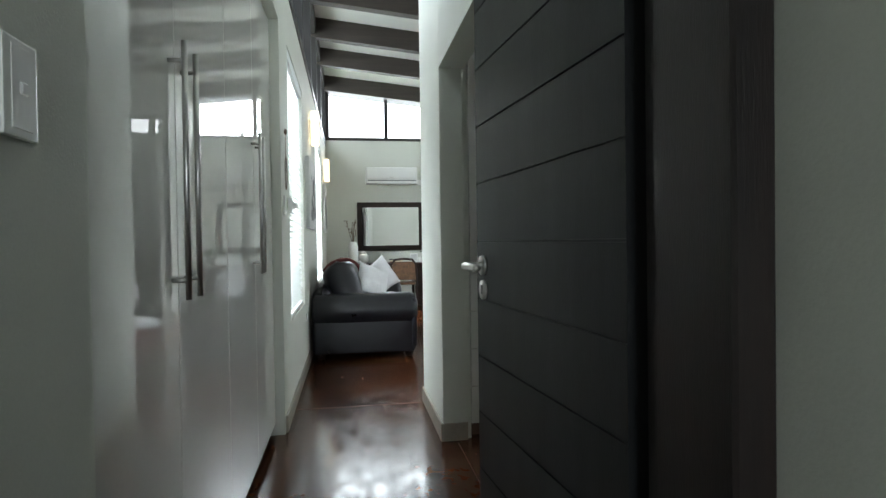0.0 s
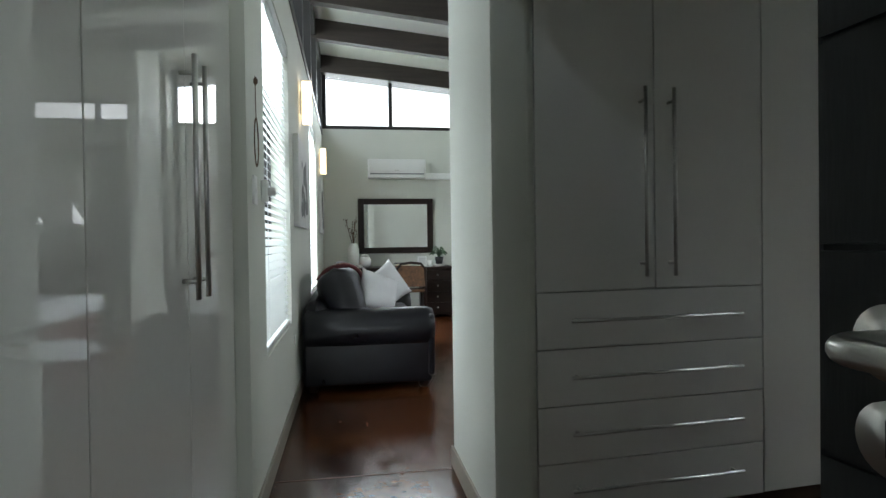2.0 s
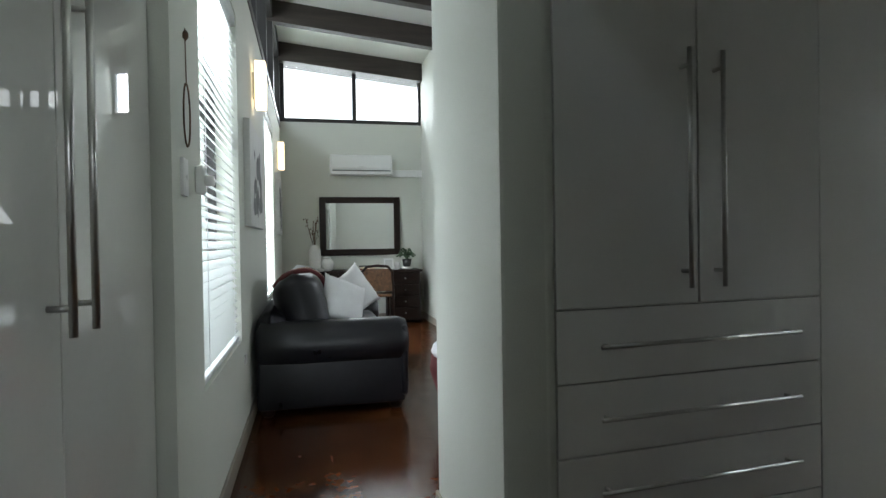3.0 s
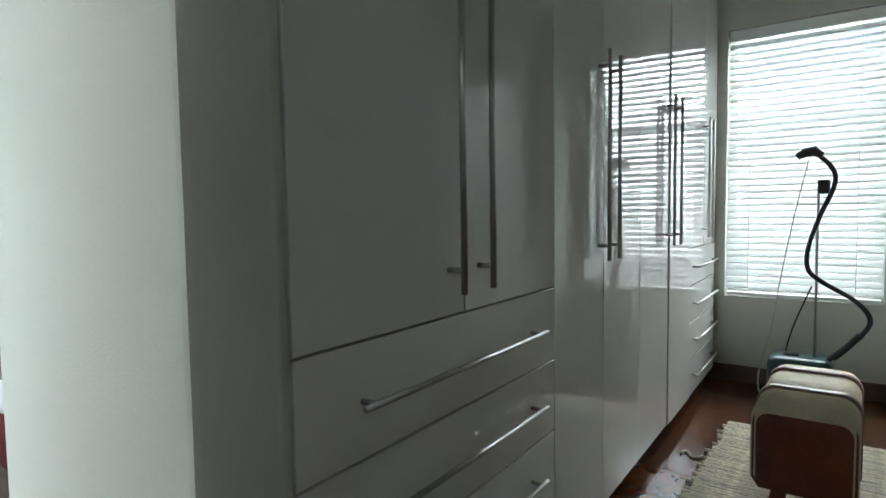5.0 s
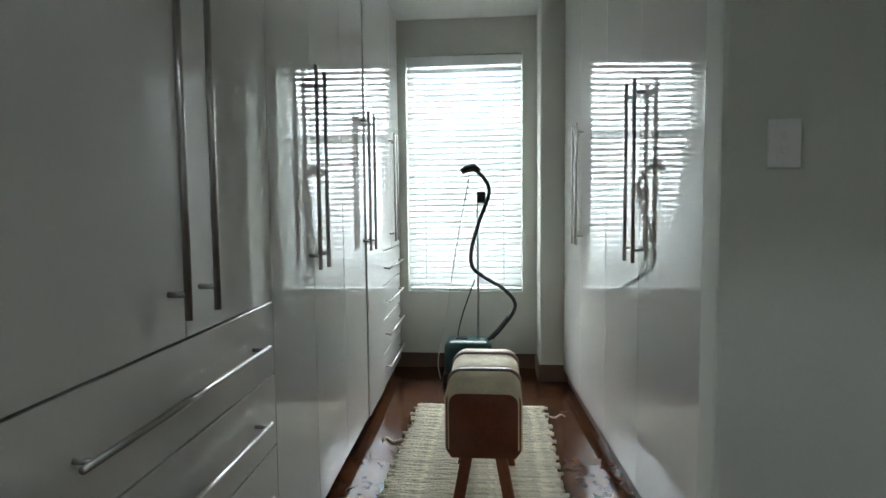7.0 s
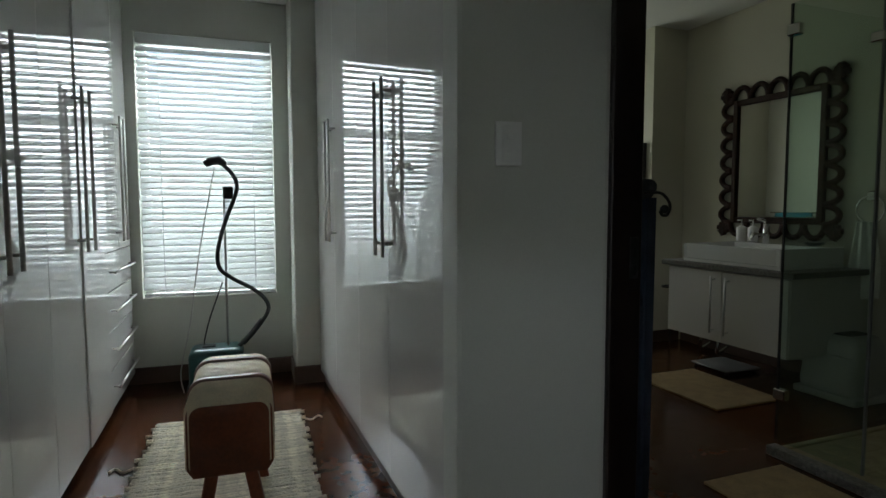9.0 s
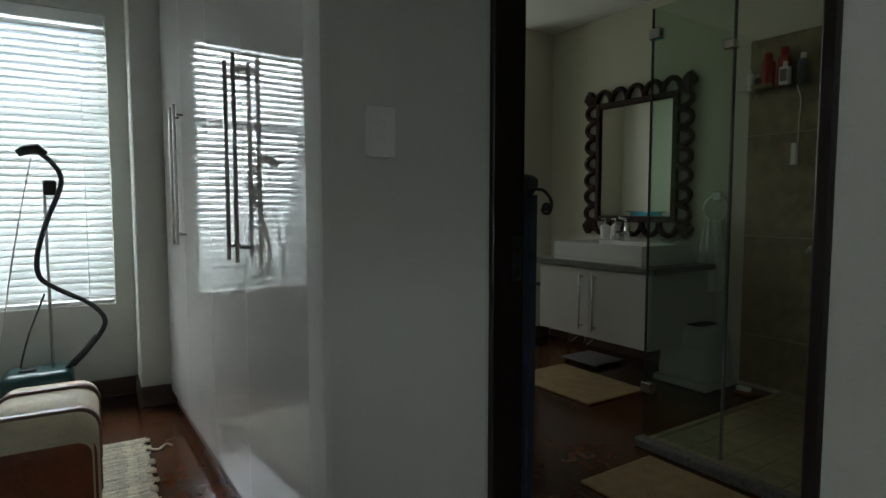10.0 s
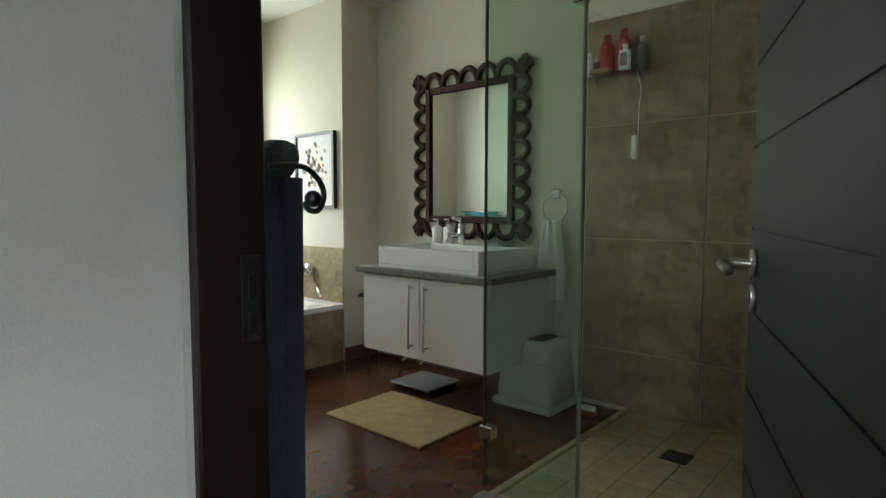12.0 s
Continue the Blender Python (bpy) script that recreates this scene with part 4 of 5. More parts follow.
for x, y, s in ((2.25, 2.83, 1), (2.12, 2.06, -1), (2.9, 2.84, 1), (3.3, 2.06, -1)):
    part("loose_thread", tube(smooth_curve([(x, y, 0.008), (x - 0.03, y + 0.04 * s, 0.006), (x + 0.02, y + 0.08 * s, 0.006), (x - 0.01, y + 0.10 * s, 0.006)], 4), 0.006, 6), RAGRUG, rg)

hb = thing("vaulting_bench", (2.38, 2.40, 0), "small vaulting-horse bench in cream canvas and brown leather", "bench", DRESS)
U0, U1, VC, HW = 2.10, 2.66, 2.395, 0.149


def barrel(u0, u1, hw, z0, z1, r=0.06):
    """A loaf-shaped length of the bench: flat sides and a rounded top, along x."""
    prof = []
    for k in range(7):
        a = math.pi / 2 * k / 6
        prof.append((hw - r + r * math.cos(a), z1 - r + r * math.sin(a)))
    low = [(hw - 0.02, z0), (hw, z0 + 0.03)]
    right = low + prof
    loop = [(VC + a, b) for a, b in right] + [(VC - a, b) for a, b in right[::-1]]
    bm = bmesh.new()
    rings = [[bm.verts.new((u, a, b)) for a, b in loop] for u in (u0, u1)]
    n = len(loop)
    for k in range(n):
        bm.faces.new((rings[0][k], rings[0][(k + 1) % n], rings[1][(k + 1) % n], rings[1][k]))
    bm.faces.new(rings[0][::-1])
    bm.faces.new(rings[1])
    bmesh.ops.recalc_face_normals(bm, faces=bm.faces[:])
    ends = [e for e in bm.edges if abs(e.verts[0].co.x - e.verts[1].co.x) < 1e-6]
    bmesh.ops.bevel(bm, geom=ends, offset=0.012, segments=2, affect="EDGES")
    for f in bm.faces:
        f.smooth = True
    return bm


part("body", barrel(U0 + 0.004, U1 - 0.004, HW - 0.004, 0.275, 0.555), CREAM_HIDE, hb, "cream canvas upholstery")
for u in (U0, U1 - 0.03):
    part("end_cap", barrel(u, u + 0.03, HW - 0.009, 0.268, 0.528, 0.05), TAN, hb, "glossy brown leather end")
for u in (U0 + 0.16, U1 - 0.13):
    part("band", barrel(u, u + 0.065, HW + 0.001, 0.27, 0.561), BANDM, hb, "mauve-brown leather band")
for u, du in ((U0 + 0.06, -0.03), (U1 - 0.06, 0.03)):
    for s in (-1, 1):
        bm = boxes((u - 0.022, u + 0.022, VC + s * 0.06 - 0.022, VC + s * 0.06 + 0.022, 0.02, 0.285), bevel=0.004)
        for v in bm.verts:
            k = 1 - v.co.z / 0.285
            v.co.x += du * k
            v.co.y += s * 0.055 * k
            if v.co.z < 0.05:
                v.co.z = 0.016 + (v.co.z - 0.02)
        part("leg", bm, TAN, hb, "brown wooden leg")

st = thing("garment_steamer", (4.02, 2.5, 0), "garment steamer with teal tank, pole and dark hose", "steamer", DRESS)
part("tank", soft(rounded(3.90, 4.16, 2.38, 2.71, 0.03, 0.29, 0.05), 0.003), TEAL, st)
part("tank_base", rounded(3.89, 4.17, 2.37, 2.72, 0.0, 0.07, 0.02), BLACK, st)
part("carry_handle", boxes((3.99, 4.05, 2.55, 2.63, 0.283, 0.30), bevel=0.004), BLACK, st)
part("pole", tube([(4.03, 2.475, 0.28), (4.03, 2.478, 1.32)], 0.008, 10), STEEL, st)
part("pole_clip", boxes((4.0, 4.05, 2.42, 2.48, 1.24, 1.32), bevel=0.008), BLACK, st)
hose = part("hose", tube(smooth_curve([(4.02, 2.42, 0.27), (4.0, 2.33, 0.36), (3.99, 2.235, 0.48), (3.99, 2.225, 0.56), (4.0, 2.30, 0.645), (4.01, 2.44, 0.73), (4.01, 2.515, 0.80), (4.01, 2.52, 0.92), (4.0, 2.47, 1.10), (4.0, 2.405, 1.27), (4.0, 2.40, 1.35), (4.0, 2.44, 1.42), (4.0, 2.50, 1.475)], 6), 0.013, 10), HOSE, st)
part("hose_cuff", tube(smooth_curve([(4.012, 2.385, 0.30), (4.0, 2.33, 0.36), (3.992, 2.26, 0.45)], 5), 0.019, 10), HOSE, hose)
part("nozzle", tube([(4.0, 2.46, 1.455), (4.0, 2.50, 1.485), (4.0, 2.55, 1.475), (4.0, 2.585, 1.455)], 0.02, 10, radii=[0.018, 0.03, 0.028, 0.02]), BLACK, st)
part("hanger_cord", tube(smooth_curve([(4.05, 2.53, 1.44), (4.08, 2.60, 1.1), (4.08, 2.66, 0.75), (4.06, 2.70, 0.45), (4.0, 2.76, 0.15), (3.95, 2.74, 0.02)], 5), 0.004, 6), STEEL, st)
part("power_cord", tube(smooth_curve([(4.06, 2.50, 0.70), (4.08, 2.58, 0.48), (4.08, 2.62, 0.33), (4.05, 2.62, 0.29)], 5), 0.005, 6), HOSE, st)

# ---- bathroom ----
vn = thing("vanity_unit", (3.11, -1.05, 0.27), "floating white vanity with two doors under a stone top", "vanity", BATH)
part("body", boxes((2.62, 3.60, -1.404, -0.72, 0.27, 0.755)), SATIN, vn)
for a0, a1, s in ((2.62, 3.11, -1), (3.11, 3.60, 1)):
    d = part("door", boxes((a0 + 0.002, a1 - 0.002, -0.72, -0.70, 0.272, 0.75), bevel=0.0015), SATIN, vn)
    bar_handle(d, (3.11 + s * 0.06, -0.665, 0.33), (3.11 + s * 0.06, -0.665, 0.715), (0, 0.035, 0), r=0.0065, inset=0.02)
part("countertop", boxes((2.58, 3.66, -1.404, -0.68, 0.757, 0.795), bevel=0.004), STONE, vn, "grey speckled stone counter")
bs = thing("basin", (3.09, -1.0, 0.795), "rectangular white porcelain countertop basin", "basin", BATH)
part("bowl", boxes((2.70, 3.48, -1.28, -0.72, 0.796, 0.82), (2.70, 2.73, -1.28, -0.72, 0.82, 0.925), (3.45, 3.48, -1.28, -0.72, 0.82, 0.925), (2.73, 3.45, -0.75, -0.72, 0.82, 0.925), (2.73, 3.45, -1.28, -1.17, 0.82, 0.925), bevel=0.006, seg=2), PORCELAIN, bs)
tp = thing("basin_mixer", (3.22, -1.22, 0.925), "chrome basin mixer tap", "tap", BATH)
part("body", tube([(3.22, -1.22, 0.925), (3.22, -1.22, 1.06)], 0.022, 16), CHROME, tp)
part("spout", tube([(3.22, -1.21, 0.985), (3.22, -1.09, 0.995), (3.22, -1.075, 0.945)], 0.013, 12), CHROME, tp)
part("lever", tube([(3.22, -1.22, 1.06), (3.22, -1.20, 1.085), (3.22, -1.13, 1.10)], 0.012, 12), CHROME, tp)
for x in (3.50, 3.40):
    sp = thing("soap_dispenser", (x - 0.06, -1.23, 0.925), "cream pump soap bottle", "bottle", BATH, "pair of soap bottles")
    part("bottle", lathe(x - 0.06, -1.23, [(0.034, 0.926), (0.036, 0.94), (0.036, 1.03), (0.014, 1.045)], 18), CERAMIC, sp)
    part("pump", tube([(x - 0.06, -1.23, 1.045), (x - 0.06, -1.23, 1.085), (x - 0.06, -1.19, 1.085)], 0.007, 8), CHROME, sp)
sd = thing("soap_dish", (2.86, -1.22, 0.925), "small glass soap dish", "dish", BATH)
part("dish", lathe(2.86, -1.22, [(0.03, 0.926), (0.055, 0.94), (0.06, 0.952), (0.045, 0.942)], 20), SCALEM, sd)

# carved mirror: scalloped openwork border of arches round a plain inner frame
cm = thing("carved_mirror", (3.30, -1.39, 0.98), "mirror in a carved openwork dark wooden frame", "mirror", BATH)
part("glass", boxes((2.97, 3.63, -1.392, -1.386, 1.11, 1.96)), MIRROR, cm)
part("inner_frame", boxes((2.92, 2.965, -1.404, -1.365, 1.06, 2.01), (3.635, 3.68, -1.404, -1.365, 1.06, 2.01), (2.965, 3.635, -1.404, -1.365, 1.965, 2.01), (2.965, 3.635, -1.404, -1.365, 1.06, 1.105), bevel=0.006), CARVED, cm)
arch_v = tube([(0.105 * math.sin(math.pi * k / 12), 0, 0.062 * math.cos(math.pi * k / 12)) for k in range(13)], 0.021, 8)
arch_h = tube([(0.075 * math.cos(math.pi * k / 12), 0, 0.095 * math.sin(math.pi * k / 12)) for k in range(13)], 0.021, 8)
mv, mh = mesh_of("arch", arch_v, CARVED), mesh_of("arch", arch_h, CARVED)
for k in range(7):
    z = 1.125 + k * 0.137
    piece("arch", mv, (3.68, -1.385, z), cm)
    o = piece("arch", mv, (2.92, -1.385, z), cm)
    o.matrix_basis = o.matrix_basis @ Matrix.Rotation(math.pi, 4, "Z")
for k in range(5):
    x = 2.985 + k * 0.157
    piece("arch", mh, (x, -1.385, 2.01), cm)
    o = piece("arch", mh, (x, -1.385, 1.06), cm)
    o.matrix_basis = o.matrix_basis @ Matrix.Rotation(math.pi, 4, "X")
for x in (2.85, 3.75):
    for z in (1.02, 2.06):
        part("corner_block", boxes((x - 0.042, x + 0.042, -1.404, -1.372, z - 0.042, z + 0.042), (x - 0.018, x + 0.018, -1.404, -1.366, z - 0.062, z + 0.062), (x - 0.062, x + 0.062, -1.404, -1.369, z - 0.018, z + 0.018), bevel=0.005), CARVED, cm)
        for q in range(3):
            dx, dz = (0.05 if x > 3.3 else -0.05), (0.05 if z > 1.5 else -0.05)
            part("leaf_tip", tube([(x + dx * 0.4 * q, -1.385, z + dz * (1.0 - 0.2 * q)), (x + dx * (0.5 + 0.35 * q), -1.382, z + dz * (1.35 - 0.35 * q))], 0.012, 8, radii=[0.014, 0.005]), CARVED, cm)

# bathtub in its alcove
tb = thing("bathtub", (4.8, -0.6, 0), "white bathtub behind a brown tiled panel", "bathtub", BATH)
part("panel", boxes((4.23, 5.28, -1.045, -0.25, 0, 0.40)), TILE, tb, "brown tiled bath panel")
part("rim", boxes((4.22, 5.28, -1.045, -0.93, 0.40, 0.44), (4.22, 5.28, -0.37, -0.24, 0.40, 0.44), (4.22, 4.36, -0.93, -0.37, 0.40, 0.44), bevel=0.008, seg=2), PORCELAIN, tb)
tm = thing("bath_mixer", (4.62, -1.04, 0.6), "chrome wall-mounted bath mixer with long spout", "tap", BATH)
part("body", tube([(4.60, -1.05, 0.68), (4.60, -0.98, 0.68)], 0.045, 18), CHROME, tm)
part("spout", tube([(4.56, -1.02, 0.60), (4.40, -0.95, 0.53), (4.36, -0.93, 0.50)], 0.014, 10), CHROME, tm)
struct("splashback", boxes((4.225, 5.28, -1.05, -1.042, 0.44, 0.86)), TILE, BATH, "stone tile splashback above the bath", "tile")
pc = thing("framed_print", (4.50, -1.04, 1.2), "dried flower print in a thin dark frame", "picture", BATH)
part("frame", boxes((4.29, 4.31, -1.05, -1.015, 1.16, 1.74), (4.76, 4.78, -1.05, -1.015, 1.16, 1.74), (4.31, 4.76, -1.05, -1.015, 1.72, 1.74), (4.31, 4.76, -1.05, -1.015, 1.16, 1.18)), BLACK, pc)
part("mount", boxes((4.31, 4.76, -1.045, -1.03, 1.18, 1.72)), PRINT_L, pc)
random.seed(21)
for k in range(46):
    a, r = random.random() * math.tau, 0.16 * math.sqrt(random.random())
    cx, cz = 4.53 + r * math.cos(a), 1.48 + r * 1.1 * math.sin(a)
    bm = bmesh.new()
    bmesh.ops.create_icosphere(bm, subdivisions=1, radius=random.uniform(0.012, 0.03), matrix=Matrix.Translation((cx, -1.03, cz)) @ Matrix.Diagonal((1, 0.15, 1, 1)))
    part("petal", bm, (TWIG, CREAM_HIDE, LEAF, BANDM)[k % 4], pc)
tr = thing("toilet_roll_holder", (4.14, -1.2, 0.42), "black wire holder beside the vanity", "holder", BATH)
part("wire", tube([(4.12 + 0.06 * math.cos(k / 14 * math.tau), -1.2 + 0.08 * math.sin(k / 14 * math.tau), 0.50) for k in range(14)], 0.008, 6, True), IRON, tr)
part("stem", tube([(4.12, -1.2, 0.0), (4.12, -1.2, 0.56)], 0.007, 8), IRON, tr)
part("crossbar", tube([(4.06, -1.2, 0.50), (4.18, -1.2, 0.50)], 0.006, 6), IRON, tr)
for x in (3.55, 3.72):
    pp = thing("waste_pipe", (x, -1.3, 0.05), "chrome flexible pipe under the vanity", "pipe", BATH, "pipes under the vanity")
    part("pipe", tube(smooth_curve([(x, -1.2, 0.32), (x, -1.15, 0.12), (x + 0.05, -1.2, 0.04), (x + 0.12, -1.39, 0.06)], 5), 0.013, 8), CHROME, pp)
sc = thing("bathroom_scale", (3.35, -1.0, 0), "flat grey glass bathroom scale", "scale", BATH)
part("plate", boxes((3.18, 3.52, -1.17, -0.85, 0.022, 0.032), bevel=0.003), SCALEM, sc)
for x in (3.21, 3.49):
    for y in (-1.14, -0.88):
        part("foot", tube([(x, y, 0), (x, y, 0.022)], 0.014, 10), BLACK, sc)
for k, (x0, x1, y0, y1) in enumerate(((2.68, 3.40, -0.76, -0.24), (1.33, 2.03, 0.06, 0.52), (3.75, 4.3, 0.0, 0.5))):
    mt = thing("jute_mat", ((x0 + x1) / 2, (y0 + y1) / 2, 0), "rectangular golden jute bath mat", "mat", BATH, "jute mats")
    bm = boxes((x0, x1, y0, y1, 0.0, 0.013), bevel=0.004)
    part("weave", bm, JUTE, mt)
bn = thing("laundry_bin", (2.62, -1.2, 0), "pale rounded plastic bin with a dark flip lid", "bin", BATH)
bm = rounded(2.44, 2.80, -1.36, -1.04, 0.03, 0.40, 0.06)
for v in bm.verts:
    k = 1.10 - 0.20 * v.co.z / 0.40
    v.co.x, v.co.y = 2.62 + (v.co.x - 2.62) * k, -1.20 + (v.co.y + 1.20) * k
part("body", soft(bm, 0.0), BINM, bn)
part("foot_rim", rounded(2.42, 2.82, -1.375, -1.02, 0.0, 0.045, 0.015), BINM, bn)
part("lid", boxes((2.52, 2.72, -1.29, -1.10, 0.397, 0.406), bevel=0.003), BLACK, bn, "dark perforated lid")
part("waist_line", boxes((2.46, 2.78, -1.050, -1.037, 0.27, 0.282), bevel=0.003), BINM, bn)
rr = thing("towel_ring", (2.61, -1.4, 1.25), "chrome towel ring on the wall", "towel ring", BATH)
part("mount", boxes((2.58, 2.64, -1.404, -1.37, 1.22, 1.28), bevel=0.005), CHROME, rr)
part("ring", tube([(2.61 + 0.085 * math.sin(k / 24 * math.tau), -1.365, 1.165 + 0.085 * math.cos(k / 24 * math.tau)) for k in range(24)], 0.006, 8, True), CHROME, rr)


def draped(x0, x1, y, z0, z1, folds, depth, taper=0.5, seed=1):
    """Hanging cloth: closed sheet with vertical folds, gathered at the top."""
    bm = bmesh.new()
    n, rows = 28, 12
    sheets = []
    for s in (-1, 1):
        grid = []
        for i in range(n + 1):
            col = []
            for j in range(rows + 1):
                u, t = i / n * 2 - 1, j / rows
                k = taper + (1 - taper) * min(1, t * 1.6)
                x = (x0 + x1) / 2 + u * (x1 - x0) / 2 * k
                yy = y + depth * (math.cos(u * math.pi / 2) * s * 0.9 + 0.35 * math.sin(u * folds + seed + t)) * (1.0 - 0.25 * t)
                col.append(bm.verts.new((x, yy, z1 + (z0 - z1) * t - 0.02 * u * t)))
            grid.append(col)
        sheets.append(grid)
        for i in range(n):
            for j in range(rows):
                q = (grid[i][j], grid[i + 1][j], grid[i + 1][j + 1], grid[i][j + 1])
                bm.faces.new(q if s > 0 else q[::-1])
    bmesh.ops.remove_doubles(bm, verts=bm.verts[:], dist=0.0015)
    bmesh.ops.recalc_face_normals(bm, faces=bm.faces[:])
    for f in bm.faces:
        f.smooth = True
    return bm


tw = thing("hand_towel", (2.62, -1.36, 0.6), "pale hand towel hanging from the ring", "towel", BATH)
part("cloth", draped(2.52, 2.73, -1.35, 0.60, 1.09, 9, 0.025, 0.55), TOWEL, tw)

at = thing("aqua_towel", (4.95, 1.2, 0.7), "folded aqua towel hanging on the bathroom wall", "towel")
part("cloth", draped(4.72, 5.18, 1.225, 0.70, 1.12, 6, 0.03, 0.95, 3), BLUEC, at)
part("rail", tube([(4.68, 1.225, 1.12), (5.22, 1.225, 1.12)], 0.009, 10), CHROME, at)

# shower: kerb, tiled floor and wall, glass
struct("shower_kerb", boxes((0.95, 2.16, -0.06, 0.005, 0, 0.045), bevel=0.006), STONE, BATH, "grey stone shower kerb", "kerb")
struct("shower_threshold", boxes((2.115, 2.15, -1.40, -0.07, 0, 0.03), bevel=0.004), FLOORTILE, BATH, "sand-coloured stone edge of the shower floor", "kerb")
pn = thing("shower_screen", (2.13, -0.7, 0.07), "frameless green-tinted glass shower enclosure", "shower screen", BATH)
for a in ((1.735, 2.135, -0.033, -0.025, 0.075, 2.10), (1.02, 1.73, -0.033, -0.025, 0.085, 2.10), (2.127, 2.135, -1.40, -0.035, 0.075, 2.10)):
    part("glass_panel", boxes(a), SHOWER_GREEN if a[1] - a[0] > 0.3 and a[0] > 1.5 else SHOWER, pn).visible_shadow = False
part("edge", boxes((2.130, 2.137, -0.0345, -0.0235, 0.075, 2.10)), IRON, pn)
part("edge", boxes((1.729, 1.737, -0.036, -0.022, 0.075, 2.10)), SCALEM, pn)
for z in (1.98, 0.30):
    part("clamp", boxes((2.085, 2.145, -0.05, -0.01, z - 0.025, z + 0.025), bevel=0.004), CHROME, pn)
part("hinge", boxes((1.725, 1.775, -0.05, -0.008, 1.83, 1.87), bevel=0.004), CHROME, pn)
gs = thing("glass_shelf", (2.22, -1.34, 1.88), "glass corner shelf on chrome studs", "shelf", BATH)
part("plate", boxes((2.03, 2.42, -1.395, -1.24, 1.885, 1.895)), SHOWER, gs)
for x in (2.10, 2.35):
    part("stud", tube([(x, -1.40, 1.875), (x, -1.35, 1.875)], 0.012, 10), CHROME, gs)
for x, c, h, r, lab in ((2.275, RED, 0.22, 0.038, "red shampoo bottle"), (2.18, RED, 0.235, 0.038, "red shampoo bottle"), (2.075, SCALEM, 0.18, 0.026, "clear grey lotion bottle"), (2.38, CERAMIC, 0.14, 0.026, "white tube"), (2.335, BLACK, 0.10, 0.02, "small dark jar")):
    bo = thing("bottle", (x, -1.33, 1.895), lab + " on the shower shelf", "bottle", BATH, "toiletries on the shelf")
    part("body", lathe(x, -1.33, [(r * 0.9, 1.896), (r, 1.905), (r, 1.895 + h * 0.72), (r * 0.5, 1.895 + h * 0.82)], 16), c, bo)
    part("cap", lathe(x, -1.33, [(r * 0.55, 1.895 + h * 0.82), (r * 0.55, 1.895 + h)], 14), c if c is RED else PLASTIC, bo)
bo = thing("bottle", (2.145, -1.27, 1.895), "white bottle with a dark label on the shower shelf", "bottle", BATH, "toiletries on the shelf")
part("body", boxes((2.118, 2.172, -1.29, -1.25, 1.896, 2.00), bevel=0.008, seg=2), PLASTIC, bo)
part("cap", lathe(2.145, -1.27, [(0.013, 2.0), (0.013, 2.03)], 12), PLASTIC, bo)
part("label", boxes((2.125, 2.165, -1.2495, -1.2485, 1.915, 1.985)), PRINT_D, bo)
fc = thing("folded_facecloth", (2.29, -1.28, 1.895), "folded tan facecloth on the shelf", "cloth", BATH)
part("cloth", rounded(2.23, 2.34, -1.31, -1.25, 1.896, 1.925, 0.008), JUTE, fc)
rz = thing("hanging_razor", (2.12, -1.36, 1.45), "white razor hanging on a looped cord", "razor", BATH)
part("cord", tube(smooth_curve([(2.09, -1.30, 1.885), (2.07, -1.31, 1.80), (2.09, -1.34, 1.70), (2.10, -1.36, 1.56)], 5), 0.003, 6), PLASTIC, rz)
part("body", boxes((2.105, 2.135, -1.38, -1.35, 1.43, 1.56), bevel=0.008, seg=2), PLASTIC, rz)
dn = thing("floor_drain", (1.69, -0.9, 0.03), "square dark metal floor drain", "drain", BATH)
part("grate", boxes((1.63, 1.75, -0.96, -0.84, 0.030, 0.036), bevel=0.002), IRON, dn)
for k in range(5):
    part("slot", boxes((1.645 + k * 0.021, 1.655 + k * 0.021, -0.945, -0.855, 0.036, 0.0368)), BLACK, dn)
br = thing("scrubbing_brush", (2.30, -1.2, 0), "small brown and white nail brush on the floor", "brush", BATH)
part("back", rounded(2.24, 2.34, -1.24, -1.19, 0.0, 0.025, 0.008), TAN, br)
part("bristles", rounded(2.25, 2.33, -1.235, -1.195, 0.025, 0.05, 0.006), CERAMIC, br)

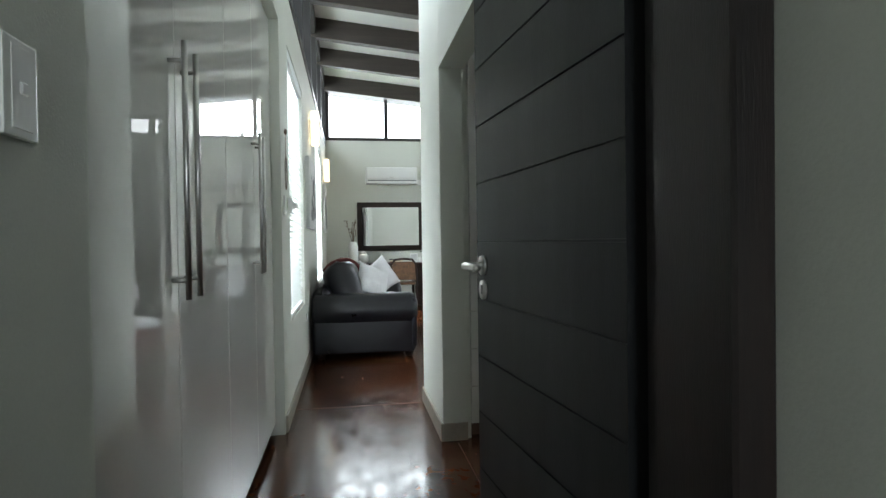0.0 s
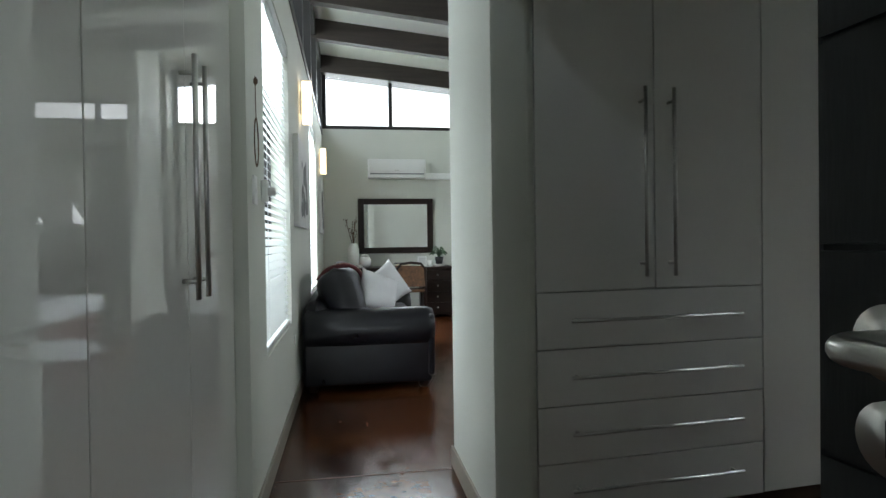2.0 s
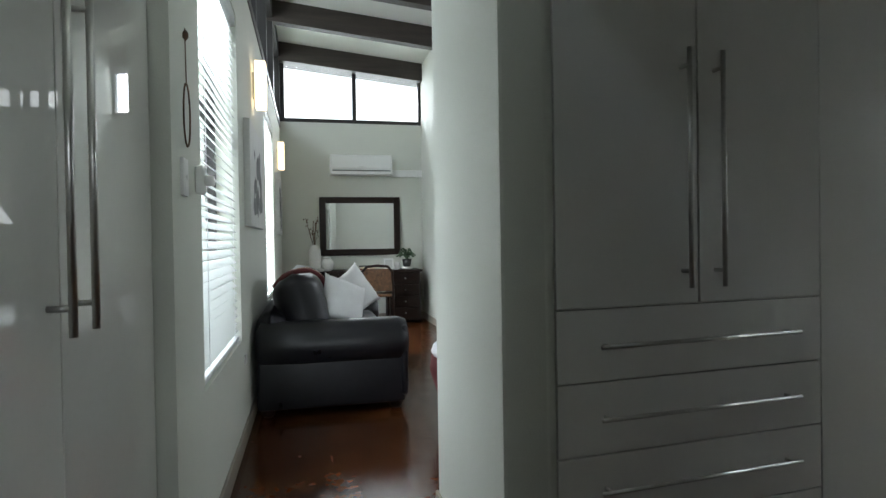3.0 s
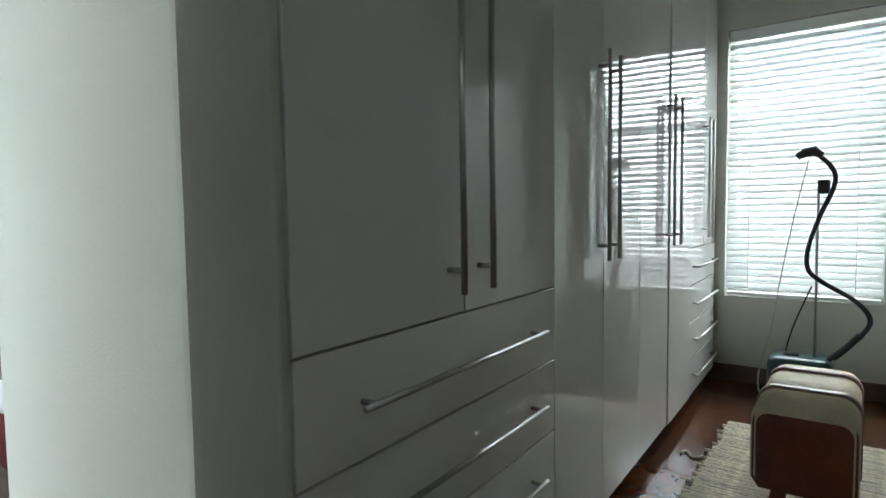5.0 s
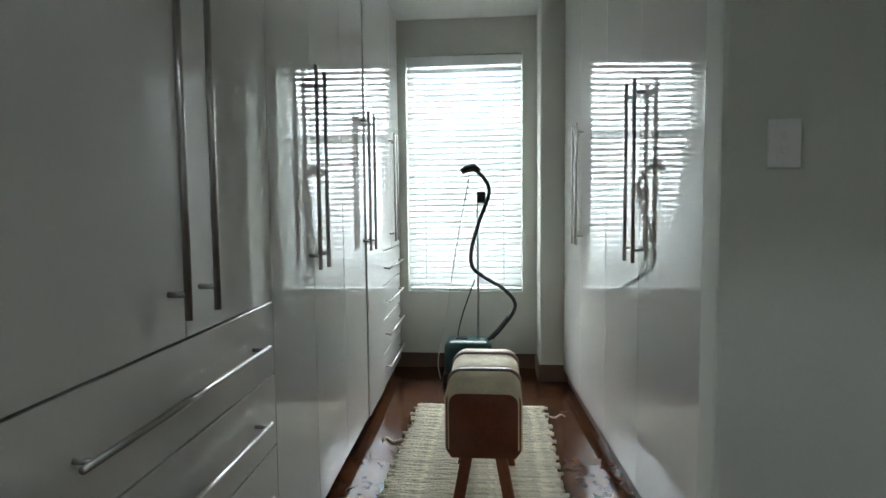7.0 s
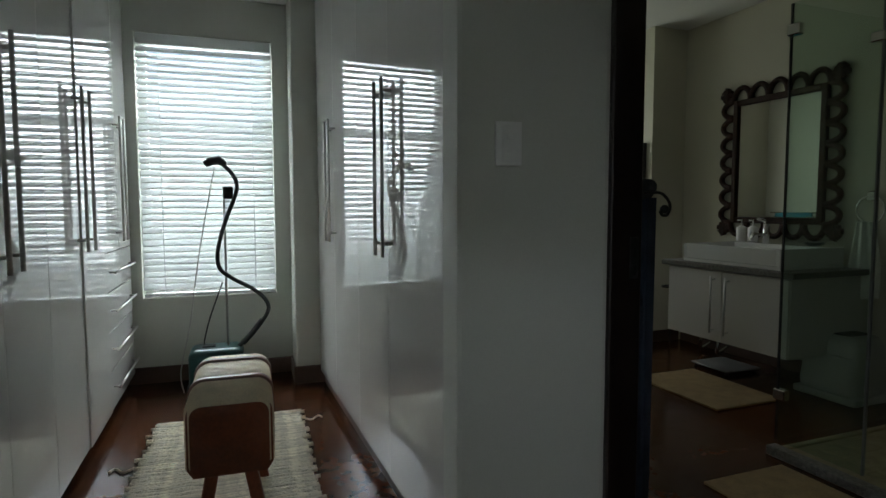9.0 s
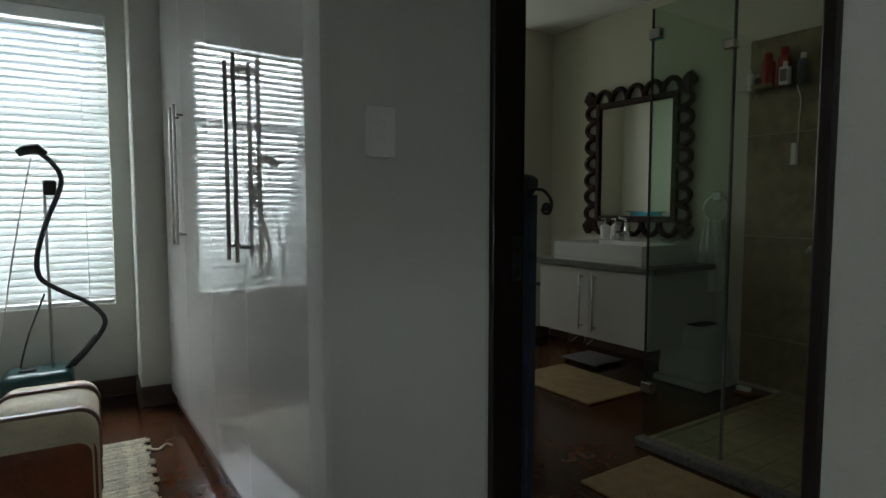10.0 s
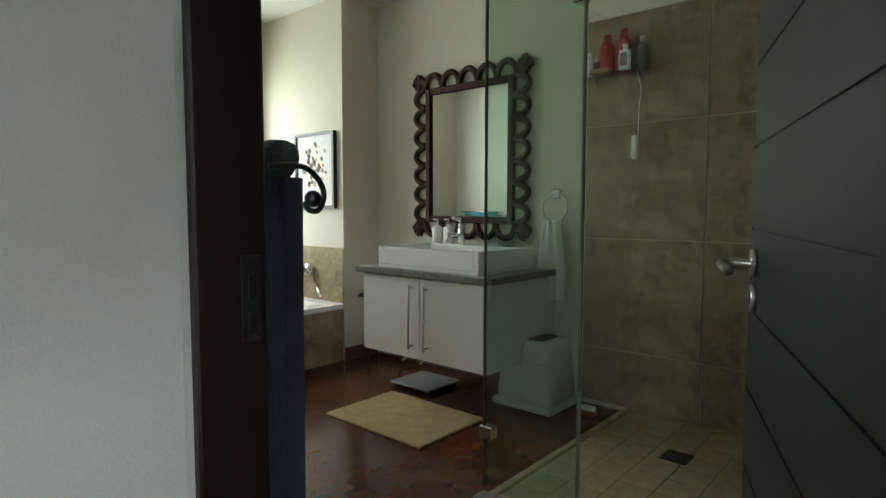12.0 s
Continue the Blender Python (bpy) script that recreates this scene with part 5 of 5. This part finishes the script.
# towel on its iron bracket just inside the bathroom door
bk = thing("towel_bracket", (1.64, 1.25, 1.2), "curled wrought iron towel bracket on the wall", "bracket")
part("arm", tube(smooth_curve([(1.565, 1.262, 1.222), (1.565, 1.225, 1.224), (1.565, 1.20, 1.22), (1.565, 1.178, 1.20), (1.565, 1.172, 1.178), (1.565, 1.182, 1.158), (1.565, 1.198, 1.158), (1.565, 1.206, 1.17)], 6), 0.0045, 10), IRON, bk)
bm = bmesh.new()
bmesh.ops.create_uvsphere(bm, u_segments=16, v_segments=10, radius=0.013, matrix=Matrix.Translation((1.562, 1.193, 1.175)))
part("ball", bm, IRON, bk)
ht = thing("bath_towel", (1.66, 1.2, 0), "long navy towel hanging behind the door frame", "towel")
part("cloth", draped(1.592, 1.72, 1.213, 0.02, 1.21, 7, 0.042, 0.8), NAVY, ht)
rb = thing("dark_robe", (1.64, 1.2, 1.2), "bunched charcoal cloth over the towel hook", "cloth")
bm = bmesh.new()
bmesh.ops.create_uvsphere(bm, u_segments=20, v_segments=14, radius=0.044, matrix=Matrix.Translation((1.632, 1.226, 1.228)) @ Matrix.Diagonal((1.05, 0.72, 0.8, 1)))
part("cloth", soft(bm, 0.02, 22), GREYROBE, rb)

# ---- many small pieces: tiles ----
tiles = struct("shower_wall_tiling", boxes((0.95, 2.42, -1.405, -1.397, 0.0, 2.225)), GROUT, BATH, "grout bed of the stone-tiled shower wall", "tile")
BASES[tiles] = Vector((0, 0, 0))
for x0, x1 in ((1.747, 2.42), (1.07, 1.741), (0.95, 1.064)):
    for z0, z1 in ((0.03, 0.347), (0.353, 0.987), (0.993, 1.627), (1.633, 2.225)):
        me = mesh_of("tile", boxes((0, x1 - x0, 0, 0.009, 0, z1 - z0), bevel=0.0015), TILE)
        piece("tile", me, (x0, -1.397, z0), tiles)
pan = struct("shower_floor", boxes((0.95, 2.10, -1.397, -0.07, 0.0, 0.022)), GROUT, BATH, "grout bed of the shower floor", "tile")
BASES[pan] = Vector((0, 0, 0))
me = mesh_of("floor_tile", boxes((0.0015, 0.1485, 0.0015, 0.1465, 0, 0.008), bevel=0.001), FLOORTILE)
for i in range(7):
    for j in range(9):
        piece("floor_tile", me, (1.05 + i * 0.15, -1.396 + j * 0.147, 0.022), pan)
